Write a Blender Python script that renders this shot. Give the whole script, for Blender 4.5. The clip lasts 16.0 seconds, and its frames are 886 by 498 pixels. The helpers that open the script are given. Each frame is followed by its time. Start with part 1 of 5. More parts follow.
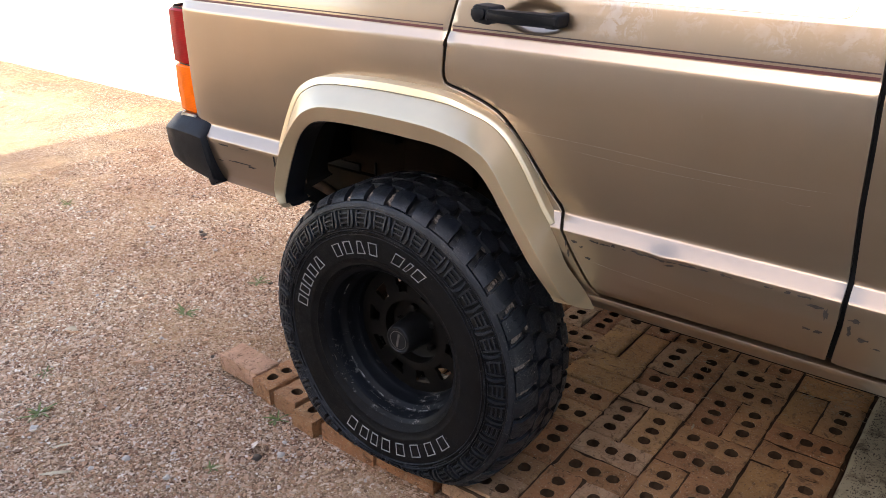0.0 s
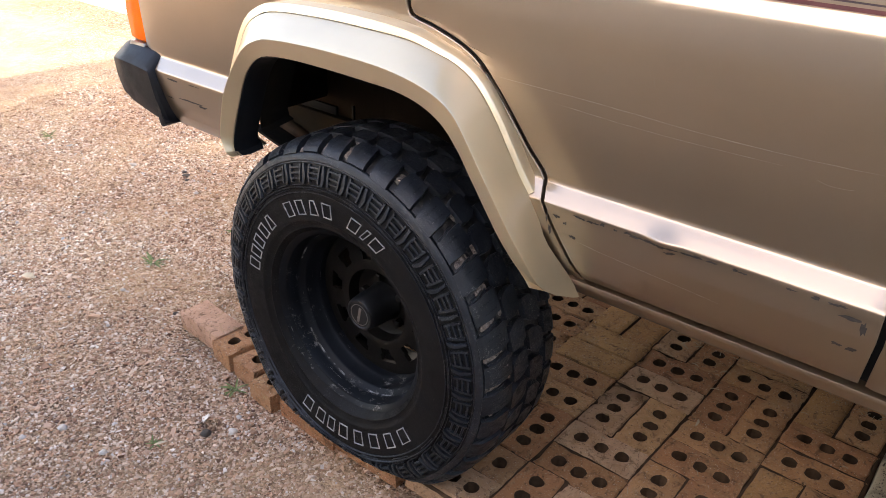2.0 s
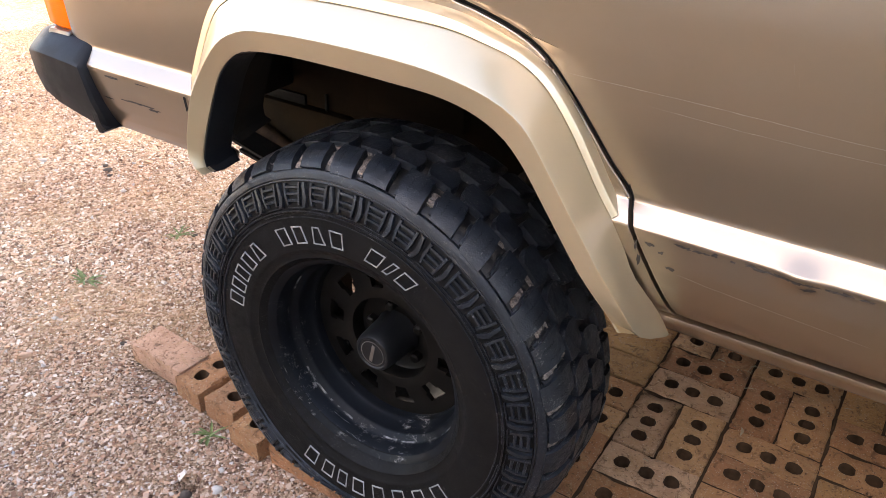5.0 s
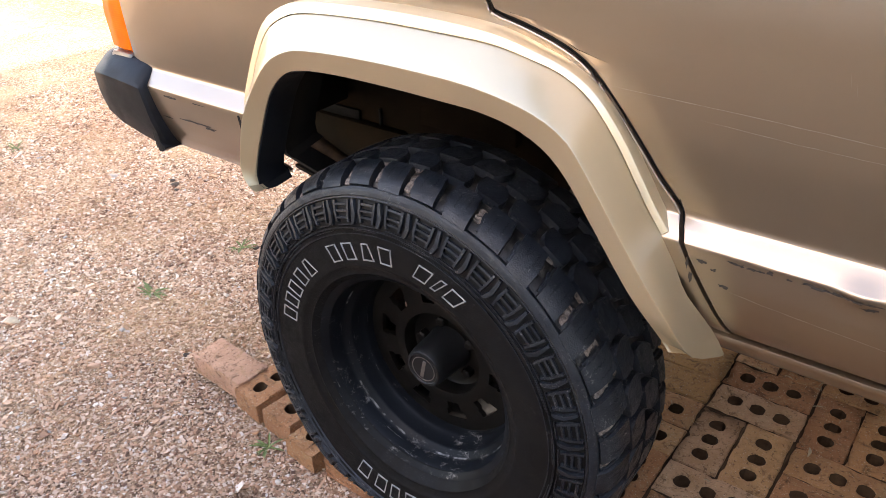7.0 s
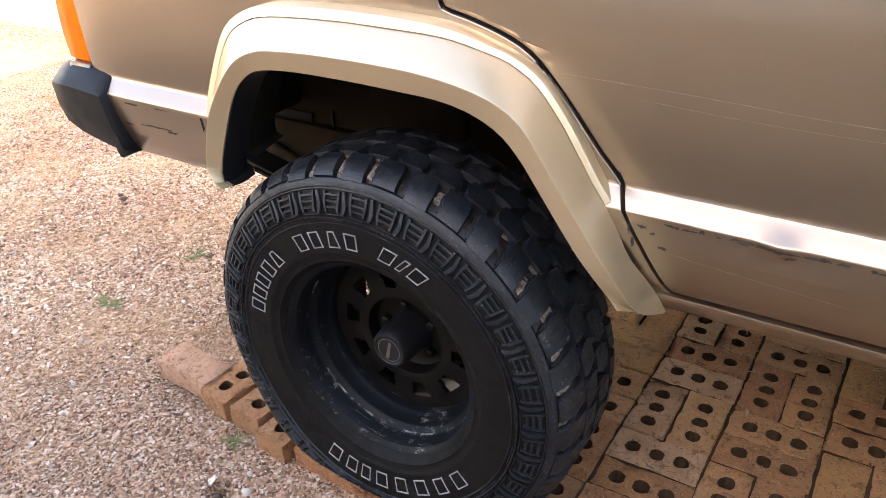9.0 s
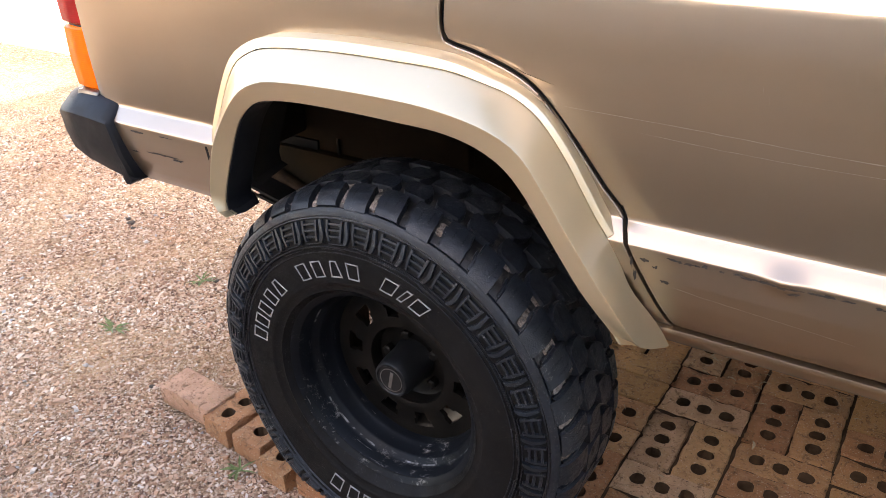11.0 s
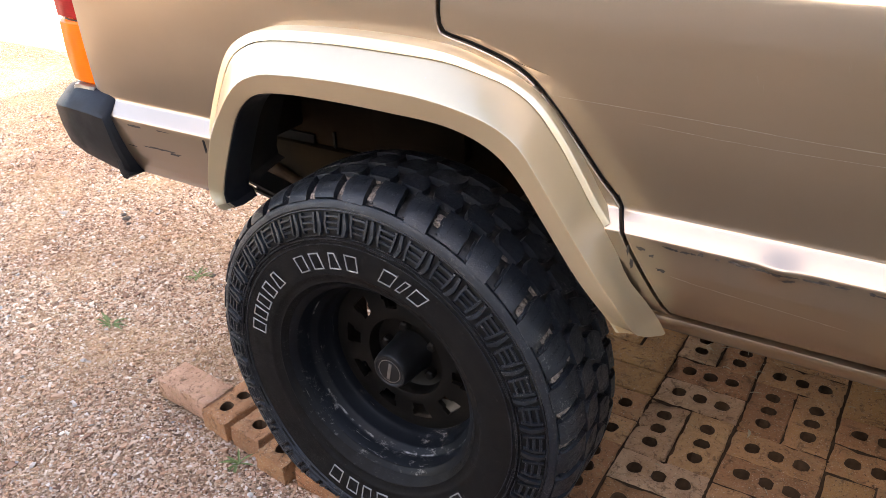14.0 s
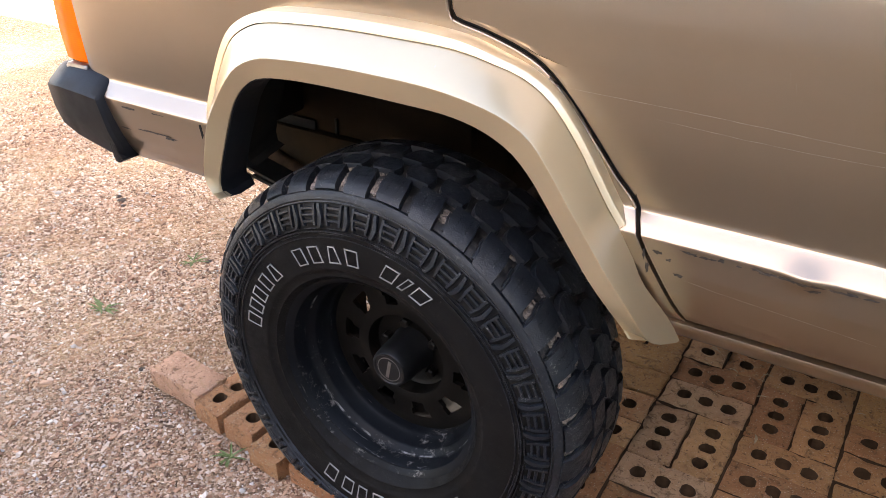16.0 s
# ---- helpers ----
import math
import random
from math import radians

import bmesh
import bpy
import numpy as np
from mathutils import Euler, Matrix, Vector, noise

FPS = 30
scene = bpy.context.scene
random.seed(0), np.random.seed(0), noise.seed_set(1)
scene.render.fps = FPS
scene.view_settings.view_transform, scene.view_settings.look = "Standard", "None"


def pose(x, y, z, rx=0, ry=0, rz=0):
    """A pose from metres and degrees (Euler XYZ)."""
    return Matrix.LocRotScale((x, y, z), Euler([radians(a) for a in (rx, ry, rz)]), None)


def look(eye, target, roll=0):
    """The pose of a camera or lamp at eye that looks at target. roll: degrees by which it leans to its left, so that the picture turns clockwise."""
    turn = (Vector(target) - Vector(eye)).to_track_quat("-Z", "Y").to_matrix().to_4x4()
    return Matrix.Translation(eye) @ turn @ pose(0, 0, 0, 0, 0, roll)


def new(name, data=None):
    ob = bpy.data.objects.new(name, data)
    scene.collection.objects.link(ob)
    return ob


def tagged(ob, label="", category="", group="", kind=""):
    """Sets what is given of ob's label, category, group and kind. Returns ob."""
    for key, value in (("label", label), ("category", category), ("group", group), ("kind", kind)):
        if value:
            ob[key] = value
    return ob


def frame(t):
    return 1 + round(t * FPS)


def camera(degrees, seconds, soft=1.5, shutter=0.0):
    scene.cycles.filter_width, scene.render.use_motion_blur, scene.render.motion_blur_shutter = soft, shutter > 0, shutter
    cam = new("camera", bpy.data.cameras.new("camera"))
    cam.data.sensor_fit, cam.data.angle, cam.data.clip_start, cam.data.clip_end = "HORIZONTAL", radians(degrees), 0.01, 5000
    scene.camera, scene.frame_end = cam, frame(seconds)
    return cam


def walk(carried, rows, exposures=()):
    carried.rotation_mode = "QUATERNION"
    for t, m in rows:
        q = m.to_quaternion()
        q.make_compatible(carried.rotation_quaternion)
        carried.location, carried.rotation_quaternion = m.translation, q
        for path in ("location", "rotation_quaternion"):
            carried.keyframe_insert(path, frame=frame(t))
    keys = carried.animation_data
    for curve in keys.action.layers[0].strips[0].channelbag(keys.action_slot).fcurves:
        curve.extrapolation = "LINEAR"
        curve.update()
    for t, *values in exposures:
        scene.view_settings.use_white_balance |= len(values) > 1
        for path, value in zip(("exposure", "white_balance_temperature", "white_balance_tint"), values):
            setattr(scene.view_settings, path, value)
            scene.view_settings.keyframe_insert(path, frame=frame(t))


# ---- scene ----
cam = camera(57.2, 16.0, soft=0.8)
PATH = [
    (0, (1.138, -1.326, 1.4), (0.032, 0.135, 0.599), 0.1),
    (0.5, (1.139, -1.32, 1.393), (0.04, 0.133, 0.568), 0.1),
    (1, (1.134, -1.298, 1.396), (0.048, 0.148, 0.544), 0.3),
    (1.5, (1.113, -1.189, 1.364), (0.039, 0.25, 0.484), 1.0),
    (2, (1.065, -1.028, 1.335), (-0.055, 0.339, 0.399), 1.4),
    (2.5, (0.888, -0.974, 1.318), (-0.194, 0.39, 0.333), 1.8),
    (3, (0.729, -0.95, 1.317), (-0.2, 0.516, 0.322), 3.8),
    (5.5, (0.711, -0.902, 1.31), (-0.21, 0.541, 0.276), 0.7),
    (6, (0.716, -0.872, 1.312), (-0.241, 0.557, 0.292), -0.1),
    (6.5, (0.718, -0.834, 1.305), (-0.292, 0.556, 0.281), -1.1),
    (7, (0.726, -0.887, 1.317), (-0.319, 0.481, 0.299), -1.7),
    (7.5, (0.751, -0.957, 1.324), (-0.208, 0.492, 0.334), -0.1),
    (8, (0.775, -0.956, 1.322), (-0.168, 0.51, 0.343), -0.4),
    (8.5, (0.779, -0.978, 1.321), (-0.143, 0.498, 0.334), -0.9),
    (9, (0.76, -0.994, 1.32), (-0.174, 0.47, 0.329), -1.9),
    (9.5, (0.754, -0.986, 1.326), (-0.207, 0.469, 0.347), -1.9),
    (10, (0.758, -0.98, 1.331), (-0.209, 0.489, 0.38), -1.8),
    (10.2, (0.76, -0.978, 1.331), (-0.209, 0.497, 0.389), -1.8),
    (12.5, (0.766, -0.985, 1.326), (-0.191, 0.493, 0.378), -1.8),
    (13, (0.768, -0.983, 1.331), (-0.187, 0.497, 0.383), -2.1),
    (13.5, (0.764, -0.988, 1.327), (-0.186, 0.495, 0.381), -2.3),
    (14, (0.765, -0.993, 1.327), (-0.186, 0.487, 0.375), -2.0),
    (14.5, (0.761, -0.992, 1.327), (-0.196, 0.48, 0.369), -1.9),
    (15, (0.752, -0.996, 1.327), (-0.221, 0.466, 0.37), -1.9),
    (15.5, (0.744, -0.995, 1.325), (-0.22, 0.471, 0.364), -1.6),
    (16, (0.723, -0.949, 1.316), (-0.214, 0.519, 0.331), -0.6),
]
EXPOSURES = [(0.0, 2.44), (1.2, 2.50), (2.0, 2.76), (3.0, 3.0), (5.5, 3.12), (7.0, 3.05), (8.0, 3.0), (9.0, 3.1), (10.2, 3.06), (12.5, 2.95), (14.0, 3.02), (16.0, 3.02)]
walk(cam, [(t, look(eye, target, roll)) for t, eye, target, roll in PATH], [(t, stops - 0.12, 7300.0, 17.0) for t, stops in EXPOSURES])

# ---- light ----
SUN_ELEV, SUN_AZ = 29.0, 6.0      # degrees; the sun stands behind the camera, over the house
world = bpy.data.worlds.new("world")
scene.world = world
world.use_nodes = True
wn = world.node_tree.nodes
sky = wn.new("ShaderNodeTexSky")
sky.sky_type = 'NISHITA'
sky.sun_disc = False
sky.sun_elevation = radians(SUN_ELEV)
sky.sun_rotation = radians(180 + SUN_AZ)
sky.dust_density = 1.5
world.node_tree.links.new(sky.outputs[0], wn["Background"].inputs[0])
wn["Background"].inputs[1].default_value = 0.15
sun = new("sun", bpy.data.lights.new("sun", 'SUN'))
sun.data.energy, sun.data.angle, sun.data.color = 2.0, radians(0.53), (1.0, 0.96, 0.90)
_a, _e = radians(SUN_AZ), radians(SUN_ELEV)
sun.matrix_world = look((0, 0, 0), (math.sin(_a) * math.cos(_e), math.cos(_a) * math.cos(_e), -math.sin(_e)))
sun.location = (0, -8, 8)


# ---- materials ----
class Mat:
    """A small builder of node materials."""

    def __init__(self, name, rough=0.5, metal=0.0, spec=0.5):
        self.m = bpy.data.materials.new(name)
        self.m.use_nodes = True
        self.t = self.m.node_tree
        self.b = self.t.nodes["Principled BSDF"]
        self.b.inputs["Roughness"].default_value = rough
        self.b.inputs["Metallic"].default_value = metal
        self.b.inputs["Specular IOR Level"].default_value = spec
        self.co = self.t.nodes.new("ShaderNodeTexCoord")

    def node(self, kind, **inputs):
        n = self.t.nodes.new(kind)
        for k, v in inputs.items():
            self.put(n.inputs[k.replace("_", " ")], v)
        return n

    def put(self, socket, v):
        if isinstance(v, bpy.types.NodeSocket):
            self.t.links.new(v, socket)
        else:
            socket.default_value = v

    def noise(self, scale, detail=4.0, rough=0.6, vec=None, dist=0.0):
        n = self.node("ShaderNodeTexNoise", Scale=scale, Detail=detail, Roughness=rough, Distortion=dist)
        self.put(n.inputs["Vector"], vec or self.co.outputs["Object"])
        return n.outputs["Fac"]

    def stretch(self, sx, sy, sz):
        n = self.node("ShaderNodeMapping")
        self.put(n.inputs["Vector"], self.co.outputs["Object"])
        n.inputs["Scale"].default_value = (sx, sy, sz)
        return n.outputs[0]

    def ramp(self, fac, stops):
        n = self.node("ShaderNodeValToRGB", Fac=fac)
        e = n.color_ramp.elements
        while len(e) < len(stops):
            e.new(0.5)
        for el, (p, c) in zip(e, stops):
            el.position = p
            el.color = (*c, 1) if len(c) == 3 else c
        return n.outputs[0]

    def mask(self, fac, lo, hi):
        n = self.node("ShaderNodeMapRange", Value=fac)
        n.inputs["From Min"].default_value, n.inputs["From Max"].default_value = lo, hi
        return n.outputs[0]

    def mix(self, fac, a, b, blend='MIX'):
        n = self.t.nodes.new("ShaderNodeMix")
        n.data_type, n.blend_type = 'RGBA', blend
        self.put(n.inputs[0], fac)
        for s, v in ((n.inputs[6], a), (n.inputs[7], b)):
            self.put(s, (*v, 1) if isinstance(v, tuple) and len(v) == 3 else v)
        return n.outputs[2]

    def math(self, op, a, b=0.0):
        n = self.t.nodes.new("ShaderNodeMath")
        n.operation = op
        self.put(n.inputs[0], a)
        self.put(n.inputs[1], b)
        return n.outputs[0]

    def xyz(self):
        n = self.node("ShaderNodeSeparateXYZ", Vector=self.co.outputs["Object"])
        return n.outputs

    def color(self, v):
        self.put(self.b.inputs["Base Color"], (*v, 1) if isinstance(v, tuple) else v)
        return self

    def rough(self, v):
        self.put(self.b.inputs["Roughness"], v)
        return self

    def bump(self, height, strength=0.3, distance=0.002):
        n = self.node("ShaderNodeBump", Height=height, Strength=strength, Distance=distance)
        self.put(self.b.inputs["Normal"], n.outputs[0])
        return self


def mat_paint(name, worn=False):
    k = Mat(name, 0.36, 0.86)
    grime = k.noise(3.0, 5)
    streak = k.noise(6.0, 2, vec=k.stretch(0.3, 1, 2.5))
    c = k.mix(k.mask(grime, 0.35, 0.75), (0.293, 0.209, 0.136), (0.262, 0.186, 0.120))
    c = k.mix(k.math('MULTIPLY', k.mask(streak, 0.45, 0.8), 0.10), c, (0.37, 0.285, 0.21))
    dust = k.mask(k.noise(14, 6), 0.45, 0.8)
    c = k.mix(k.math('MULTIPLY', dust, 0.10), c, (0.30, 0.215, 0.14))
    r = k.math('ADD', k.math('MULTIPLY', k.mask(streak, 0.2, 0.9), 0.05), 0.32)
    if worn:
        # peeled, chalky clear coat on the shoulder under the window
        x, _, z = k.xyz()
        blot = k.mask(k.noise(42, 9, 0.75, dist=0.6), 0.47, 0.55)
        fade = k.mask(k.noise(8.0, 4), 0.40, 0.62)
        band = k.math('MULTIPLY', k.mask(z, 1.158, 1.178), k.mask(x, 0.36, 0.46))
        pk = k.math('MULTIPLY', k.math('MULTIPLY', blot, fade), band)
        c = k.mix(k.math('MULTIPLY', pk, 0.40), c, (0.48, 0.44, 0.42))
        r = k.math('ADD', r, k.math('MULTIPLY', pk, 0.3))
        k.put(k.b.inputs["Metallic"], k.math('SUBTRACT', 0.86, k.math('MULTIPLY', pk, 0.4)))
    k.color(c).rough(r)
    k.b.inputs["Coat Weight"].default_value = 1.0
    k.b.inputs["Coat IOR"].default_value = 1.85
    k.b.inputs["Coat Roughness"].default_value = 0.12
    k.bump(k.noise(900, 2), 0.04, 0.0004)
    return k.m


def mat_flare():
    k = Mat("flare_paint", 0.41, 0.78)
    c = k.mix(k.mask(k.noise(4, 5), 0.35, 0.75), (0.70, 0.565, 0.360), (0.63, 0.505, 0.318))
    spots = k.mask(k.noise(120, 3), 0.70, 0.74)
    c = k.mix(k.math('MULTIPLY', spots, 0.5), c, (0.62, 0.58, 0.5))
    k.color(c)
    k.b.inputs["Coat Weight"].default_value = 1.0
    k.b.inputs["Coat IOR"].default_value = 1.7
    k.b.inputs["Coat Roughness"].default_value = 0.18
    k.bump(k.noise(500, 2), 0.05, 0.0005)
    return k.m


def mat_plain(name, col, rough, metal=0.0, vary=0.25, scale=20, bump=0.1, dust=None, coat=0.0, spec=0.5):
    k = Mat(name, rough, metal, spec)
    dark = tuple(v * (1 - vary) for v in col)
    c = k.mix(k.mask(k.noise(scale, 6), 0.3, 0.7), col, dark)
    if dust:
        d = k.mask(k.noise(scale * 0.6, 7, 0.65), 0.48, 0.72)
        c = k.mix(k.math('MULTIPLY', d, dust[1]), c, dust[0])
        k.rough(k.math('ADD', k.math('MULTIPLY', d, 0.25), rough))
    k.color(c)
    k.b.inputs["Coat Weight"].default_value = coat
    k.bump(k.noise(scale * 14, 4), bump, 0.001)
    return k.m


def mat_rubber(name, dusty, spec=0.34, scuff=0.0, rugged=False):
    k = Mat(name, 0.5, 0.0, spec)
    c = k.mix(k.mask(k.noise(25, 5), 0.3, 0.7), (0.0052, 0.0048, 0.0048), (0.0090, 0.0080, 0.0074)) if not rugged else k.mix(k.mask(k.noise(25, 5), 0.3, 0.7), (0.0036, 0.0050, 0.0076), (0.0068, 0.0090, 0.0128))
    d = k.mask(k.noise(38, 8, 0.7, dist=0.6), 0.50, 0.66)
    c = k.mix(k.math('MULTIPLY', d, dusty), c, (0.19, 0.165, 0.145))
    if scuff:
        w = k.mask(k.noise(95, 7, 0.75, dist=2.5), 0.585, 0.66)
        far_apart = k.mask(k.noise(17, 3), 0.50, 0.62)
        c = k.mix(k.math('MULTIPLY', k.math('MULTIPLY', w, far_apart), scuff), c, (0.30, 0.28, 0.26))
        # weathered bloom in blotches, blued to paint in a sky sheen, and fine nicks
        bloom = k.mask(k.noise(22, 8, 0.72, dist=1.0), 0.44, 0.64)
        c = k.mix(k.math('MULTIPLY', bloom, 0.28 * scuff), c, (0.027, 0.034, 0.046))
        nick = k.mask(k.noise(190, 6, 0.8, dist=1.5), 0.56, 0.63)
        c = k.mix(k.math('MULTIPLY', k.math('MULTIPLY', nick, k.mask(k.noise(30, 4), 0.50, 0.62)), 0.6 * scuff), c, (0.26, 0.245, 0.235))
    k.color(c).rough(k.math('ADD', k.math('MULTIPLY', d, 0.35), 0.40))
    k.bump(k.math('ADD', k.noise(420, 4), k.math('MULTIPLY', k.noise(60, 5, 0.6), 1.6 if rugged else 0.8)), 0.5 if rugged else 0.35, 0.0018)
    return k.m


def mat_rim():
    k = Mat("rim_paint", 0.34, 0.0, 0.11)
    c = k.mix(k.mask(k.noise(14, 5), 0.3, 0.7), (0.003, 0.0036, 0.0050), (0.006, 0.0072, 0.0095))
    x, y, z = k.xyz()
    dz = k.math('SUBTRACT', z, 0.394)
    rad = k.math('SQRT', k.math('ADD', k.math('MULTIPLY', x, x), k.math('MULTIPLY', dz, dz)))
    ang = k.math('ARCTAN2', dz, x)
    round_ = k.node("ShaderNodeCombineXYZ", X=k.math('MULTIPLY', ang, 2.2), Y=k.math('MULTIPLY', rad, 160.0), Z=k.math('MULTIPLY', y, 160.0)).outputs[0]
    low = k.mask(z, 0.50, 0.26)
    mud = k.math('MULTIPLY', k.mask(k.noise(75, 10, 0.80, dist=0.1, vec=k.stretch(0.55, 0.8, 1.0)), 0.54, 0.66), k.mask(k.noise(11, 4), 0.50, 0.66))
    c = k.mix(k.math('MULTIPLY', k.math('MULTIPLY', mud, low), 0.9), c, (0.34, 0.32, 0.30))
    # scuffs that run round the rim, and one long scratch on the bead step
    scuff = k.mask(k.noise(1.0, 6, 0.7, vec=round_), 0.64, 0.72)
    c = k.mix(k.math('MULTIPLY', k.math('MULTIPLY', scuff, low), 0.8), c, (0.34, 0.33, 0.32))
    ring = k.mask(k.math('ABSOLUTE', k.math('SUBTRACT', rad, 0.1905)), 0.0011, 0.0004)
    c = k.mix(k.math('MULTIPLY', ring, k.mask(k.noise(14, 5), 0.50, 0.60)), c, (0.26, 0.255, 0.25))
    k.color(c).rough(k.math('ADD', k.math('MULTIPLY', mud, 0.3), 0.42))
    k.bump(k.noise(120, 4), 0.12, 0.001)
    return k.m


def mat_brick(name, hues):
    k = Mat(name, 0.92, 0.0, 0.2)
    rnd = k.node("ShaderNodeObjectInfo").outputs["Random"]
    hue = k.ramp(rnd, [(i / max(len(hues) - 1, 1), h) for i, h in enumerate(hues)])
    off = k.node("ShaderNodeVectorMath", )
    off.operation = 'ADD'
    k.put(off.inputs[0], k.co.outputs["Object"])
    mul = k.node("ShaderNodeCombineXYZ", X=k.math('MULTIPLY', rnd, 37.0), Y=k.math('MULTIPLY', rnd, 91.0), Z=rnd)
    k.put(off.inputs[1], mul.outputs[0])
    v = off.outputs[0]
    # firing shades, worn pale skin, grit and pits
    c = k.mix(k.mask(k.noise(16, 6, 0.65, vec=v), 0.40, 0.68), hue, k.mix(0.45, hue, (0.26, 0.125, 0.06)))
    c = k.mix(k.math('MULTIPLY', k.mask(k.noise(23, 8, 0.7, vec=v, dist=0.8), 0.52, 0.62), 0.60), c, (0.45, 0.27, 0.145))
    c = k.mix(k.math('MULTIPLY', k.mask(k.noise(34, 7, 0.72, vec=v, dist=1.0), 0.54, 0.64), 0.70), c, (0.135, 0.075, 0.042))
    pits = k.mask(k.noise(140, 5, 0.7, vec=v), 0.57, 0.66)
    c = k.mix(pits, c, k.mix(0.75, c, (0.07, 0.045, 0.03)))
    c = k.mix(k.mask(k.noise(330, 2, vec=v), 0.63, 0.70), c, (0.66, 0.52, 0.40))
    k.color(c)
    h = k.math('ADD', k.noise(260, 5, 0.7, vec=v), k.math('MULTIPLY', k.noise(55, 6, 0.7, vec=v), 2.0))
    k.bump(k.math('SUBTRACT', h, k.math('MULTIPLY', pits, 0.8)), 1.0, 0.006)
    return k.m


def mat_ground():
    k = Mat("gravel_ground", 0.95, 0.0, 0.2)
    v = k.node("ShaderNodeTexVoronoi", Scale=190.0)
    k.put(v.inputs["Vector"], k.co.outputs["Object"])
    grey = k.node("ShaderNodeSeparateColor", Color=v.outputs["Color"]).outputs[0]
    c = k.ramp(grey, [(0.0, (0.09, 0.052, 0.033)), (0.3, (0.24, 0.145, 0.09)), (0.6, (0.38, 0.24, 0.15)), (0.85, (0.50, 0.345, 0.24)), (1.0, (0.64, 0.52, 0.43))])
    c = k.mix(k.math('MULTIPLY', k.mask(k.noise(2.2, 5, 0.6), 0.45, 0.68), 0.75), c, (0.50, 0.315, 0.175))
    c = k.mix(k.math('MULTIPLY', k.mask(k.noise(9, 6), 0.5, 0.75), 0.45), c, (0.20, 0.12, 0.078))
    # paler, sandier to the left; extra light near the sunny yard is painted in
    lit_sand = k.math('MULTIPLY', k.mask(k.xyz()[0], -0.45, -1.6), k.mask(k.noise(1.6, 5, 0.6), 0.30, 0.60))
    c = k.mix(k.math('MULTIPLY', lit_sand, 0.9), c, (1.30, 1.45, 1.46), 'MULTIPLY')
    strip = k.math('MULTIPLY', k.mask(k.math('ADD', k.xyz()[1], k.math('MULTIPLY', k.noise(3.0, 5), 0.6)), 1.85, 2.25), k.mask(k.noise(38, 5), 0.35, 0.60))
    c = k.mix(k.math('MULTIPLY', strip, 0.8), c, (0.13, 0.075, 0.045))
    k.color(c)
    h = k.math('ADD', k.math('MULTIPLY', v.outputs["Distance"], -1.5), k.noise(420, 4))
    k.bump(h, 0.9, 0.004)
    return k.m


def mat_stones():
    k = Mat("gravel_chips", 0.88, 0.0, 0.25)
    rnd = k.node("ShaderNodeNewGeometry").outputs["Random Per Island"]
    c = k.ramp(rnd, [(0.0, (0.10, 0.052, 0.035)), (0.16, (0.27, 0.14, 0.088)), (0.38, (0.43, 0.25, 0.155)), (0.58, (0.51, 0.315, 0.21)),
                     (0.76, (0.54, 0.37, 0.265)), (0.90, (0.62, 0.47, 0.36)), (0.98, (0.72, 0.62, 0.53)), (1.0, (0.30, 0.28, 0.27))])
    c = k.mix(k.math('MULTIPLY', k.mask(k.noise(2.2, 5, 0.6), 0.45, 0.68), 0.40), c, (0.50, 0.315, 0.175))
    c = k.mix(k.math('MULTIPLY', k.noise(300, 3), 0.22), c, (0.22, 0.13, 0.085))
    # the same lift on the chips, standing in for brighter light at the left
    lit_sand = k.math('MULTIPLY', k.mask(k.xyz()[0], -0.45, -1.6), k.mask(k.noise(1.6, 5, 0.6), 0.30, 0.60))
    c = k.mix(k.math('MULTIPLY', lit_sand, 0.9), c, (1.34, 1.50, 1.52), 'MULTIPLY')
    k.color(c)
    k.bump(k.noise(700, 3), 0.3, 0.001)
    return k.m


def mat_concrete():
    k = Mat("old_concrete", 0.9, 0.0, 0.25)
    c = k.mix(k.mask(k.noise(6, 6), 0.3, 0.7), (0.31, 0.27, 0.19), (0.41, 0.36, 0.26))
    c = k.mix(k.mask(k.noise(17, 8, 0.7, dist=0.7), 0.50, 0.62), c, (0.13, 0.10, 0.07))
    c = k.mix(k.math('MULTIPLY', k.mask(k.noise(260, 3), 0.60, 0.70), 0.5), c, (0.16, 0.13, 0.09))
    k.color(c)
    k.bump(k.noise(180, 6), 0.5, 0.002)
    return k.m


def mat_glossy_lens(name, col):
    k = Mat(name, 0.20, 0.0, 0.10)
    ribs = k.node("ShaderNodeTexWave", Scale=70.0, Distortion=0.0)
    ribs.wave_type, ribs.bands_direction = 'BANDS', 'Z'
    k.put(ribs.inputs["Vector"], k.co.outputs["Object"])
    c = k.mix(ribs.outputs["Fac"], col, tuple(v * 0.9 for v in col))
    c = k.mix(k.mask(k.noise(30, 3), 0.4, 0.7), c, tuple(v * 0.8 for v in col))
    k.color(c)
    k.bump(ribs.outputs["Fac"], 0.10, 0.001)
    return k.m


def mat_wall():
    k = Mat("whitewashed_wall", 0.9, 0.0, 0.2)
    c = k.mix(k.mask(k.noise(1.3, 6), 0.35, 0.75), (0.82, 0.80, 0.76), (0.74, 0.71, 0.66))
    c = k.mix(k.math('MULTIPLY', k.mask(k.noise(9, 7), 0.55, 0.75), 0.4), c, (0.60, 0.54, 0.46))
    k.color(c)
    k.bump(k.noise(60, 6), 0.4, 0.004)
    return k.m


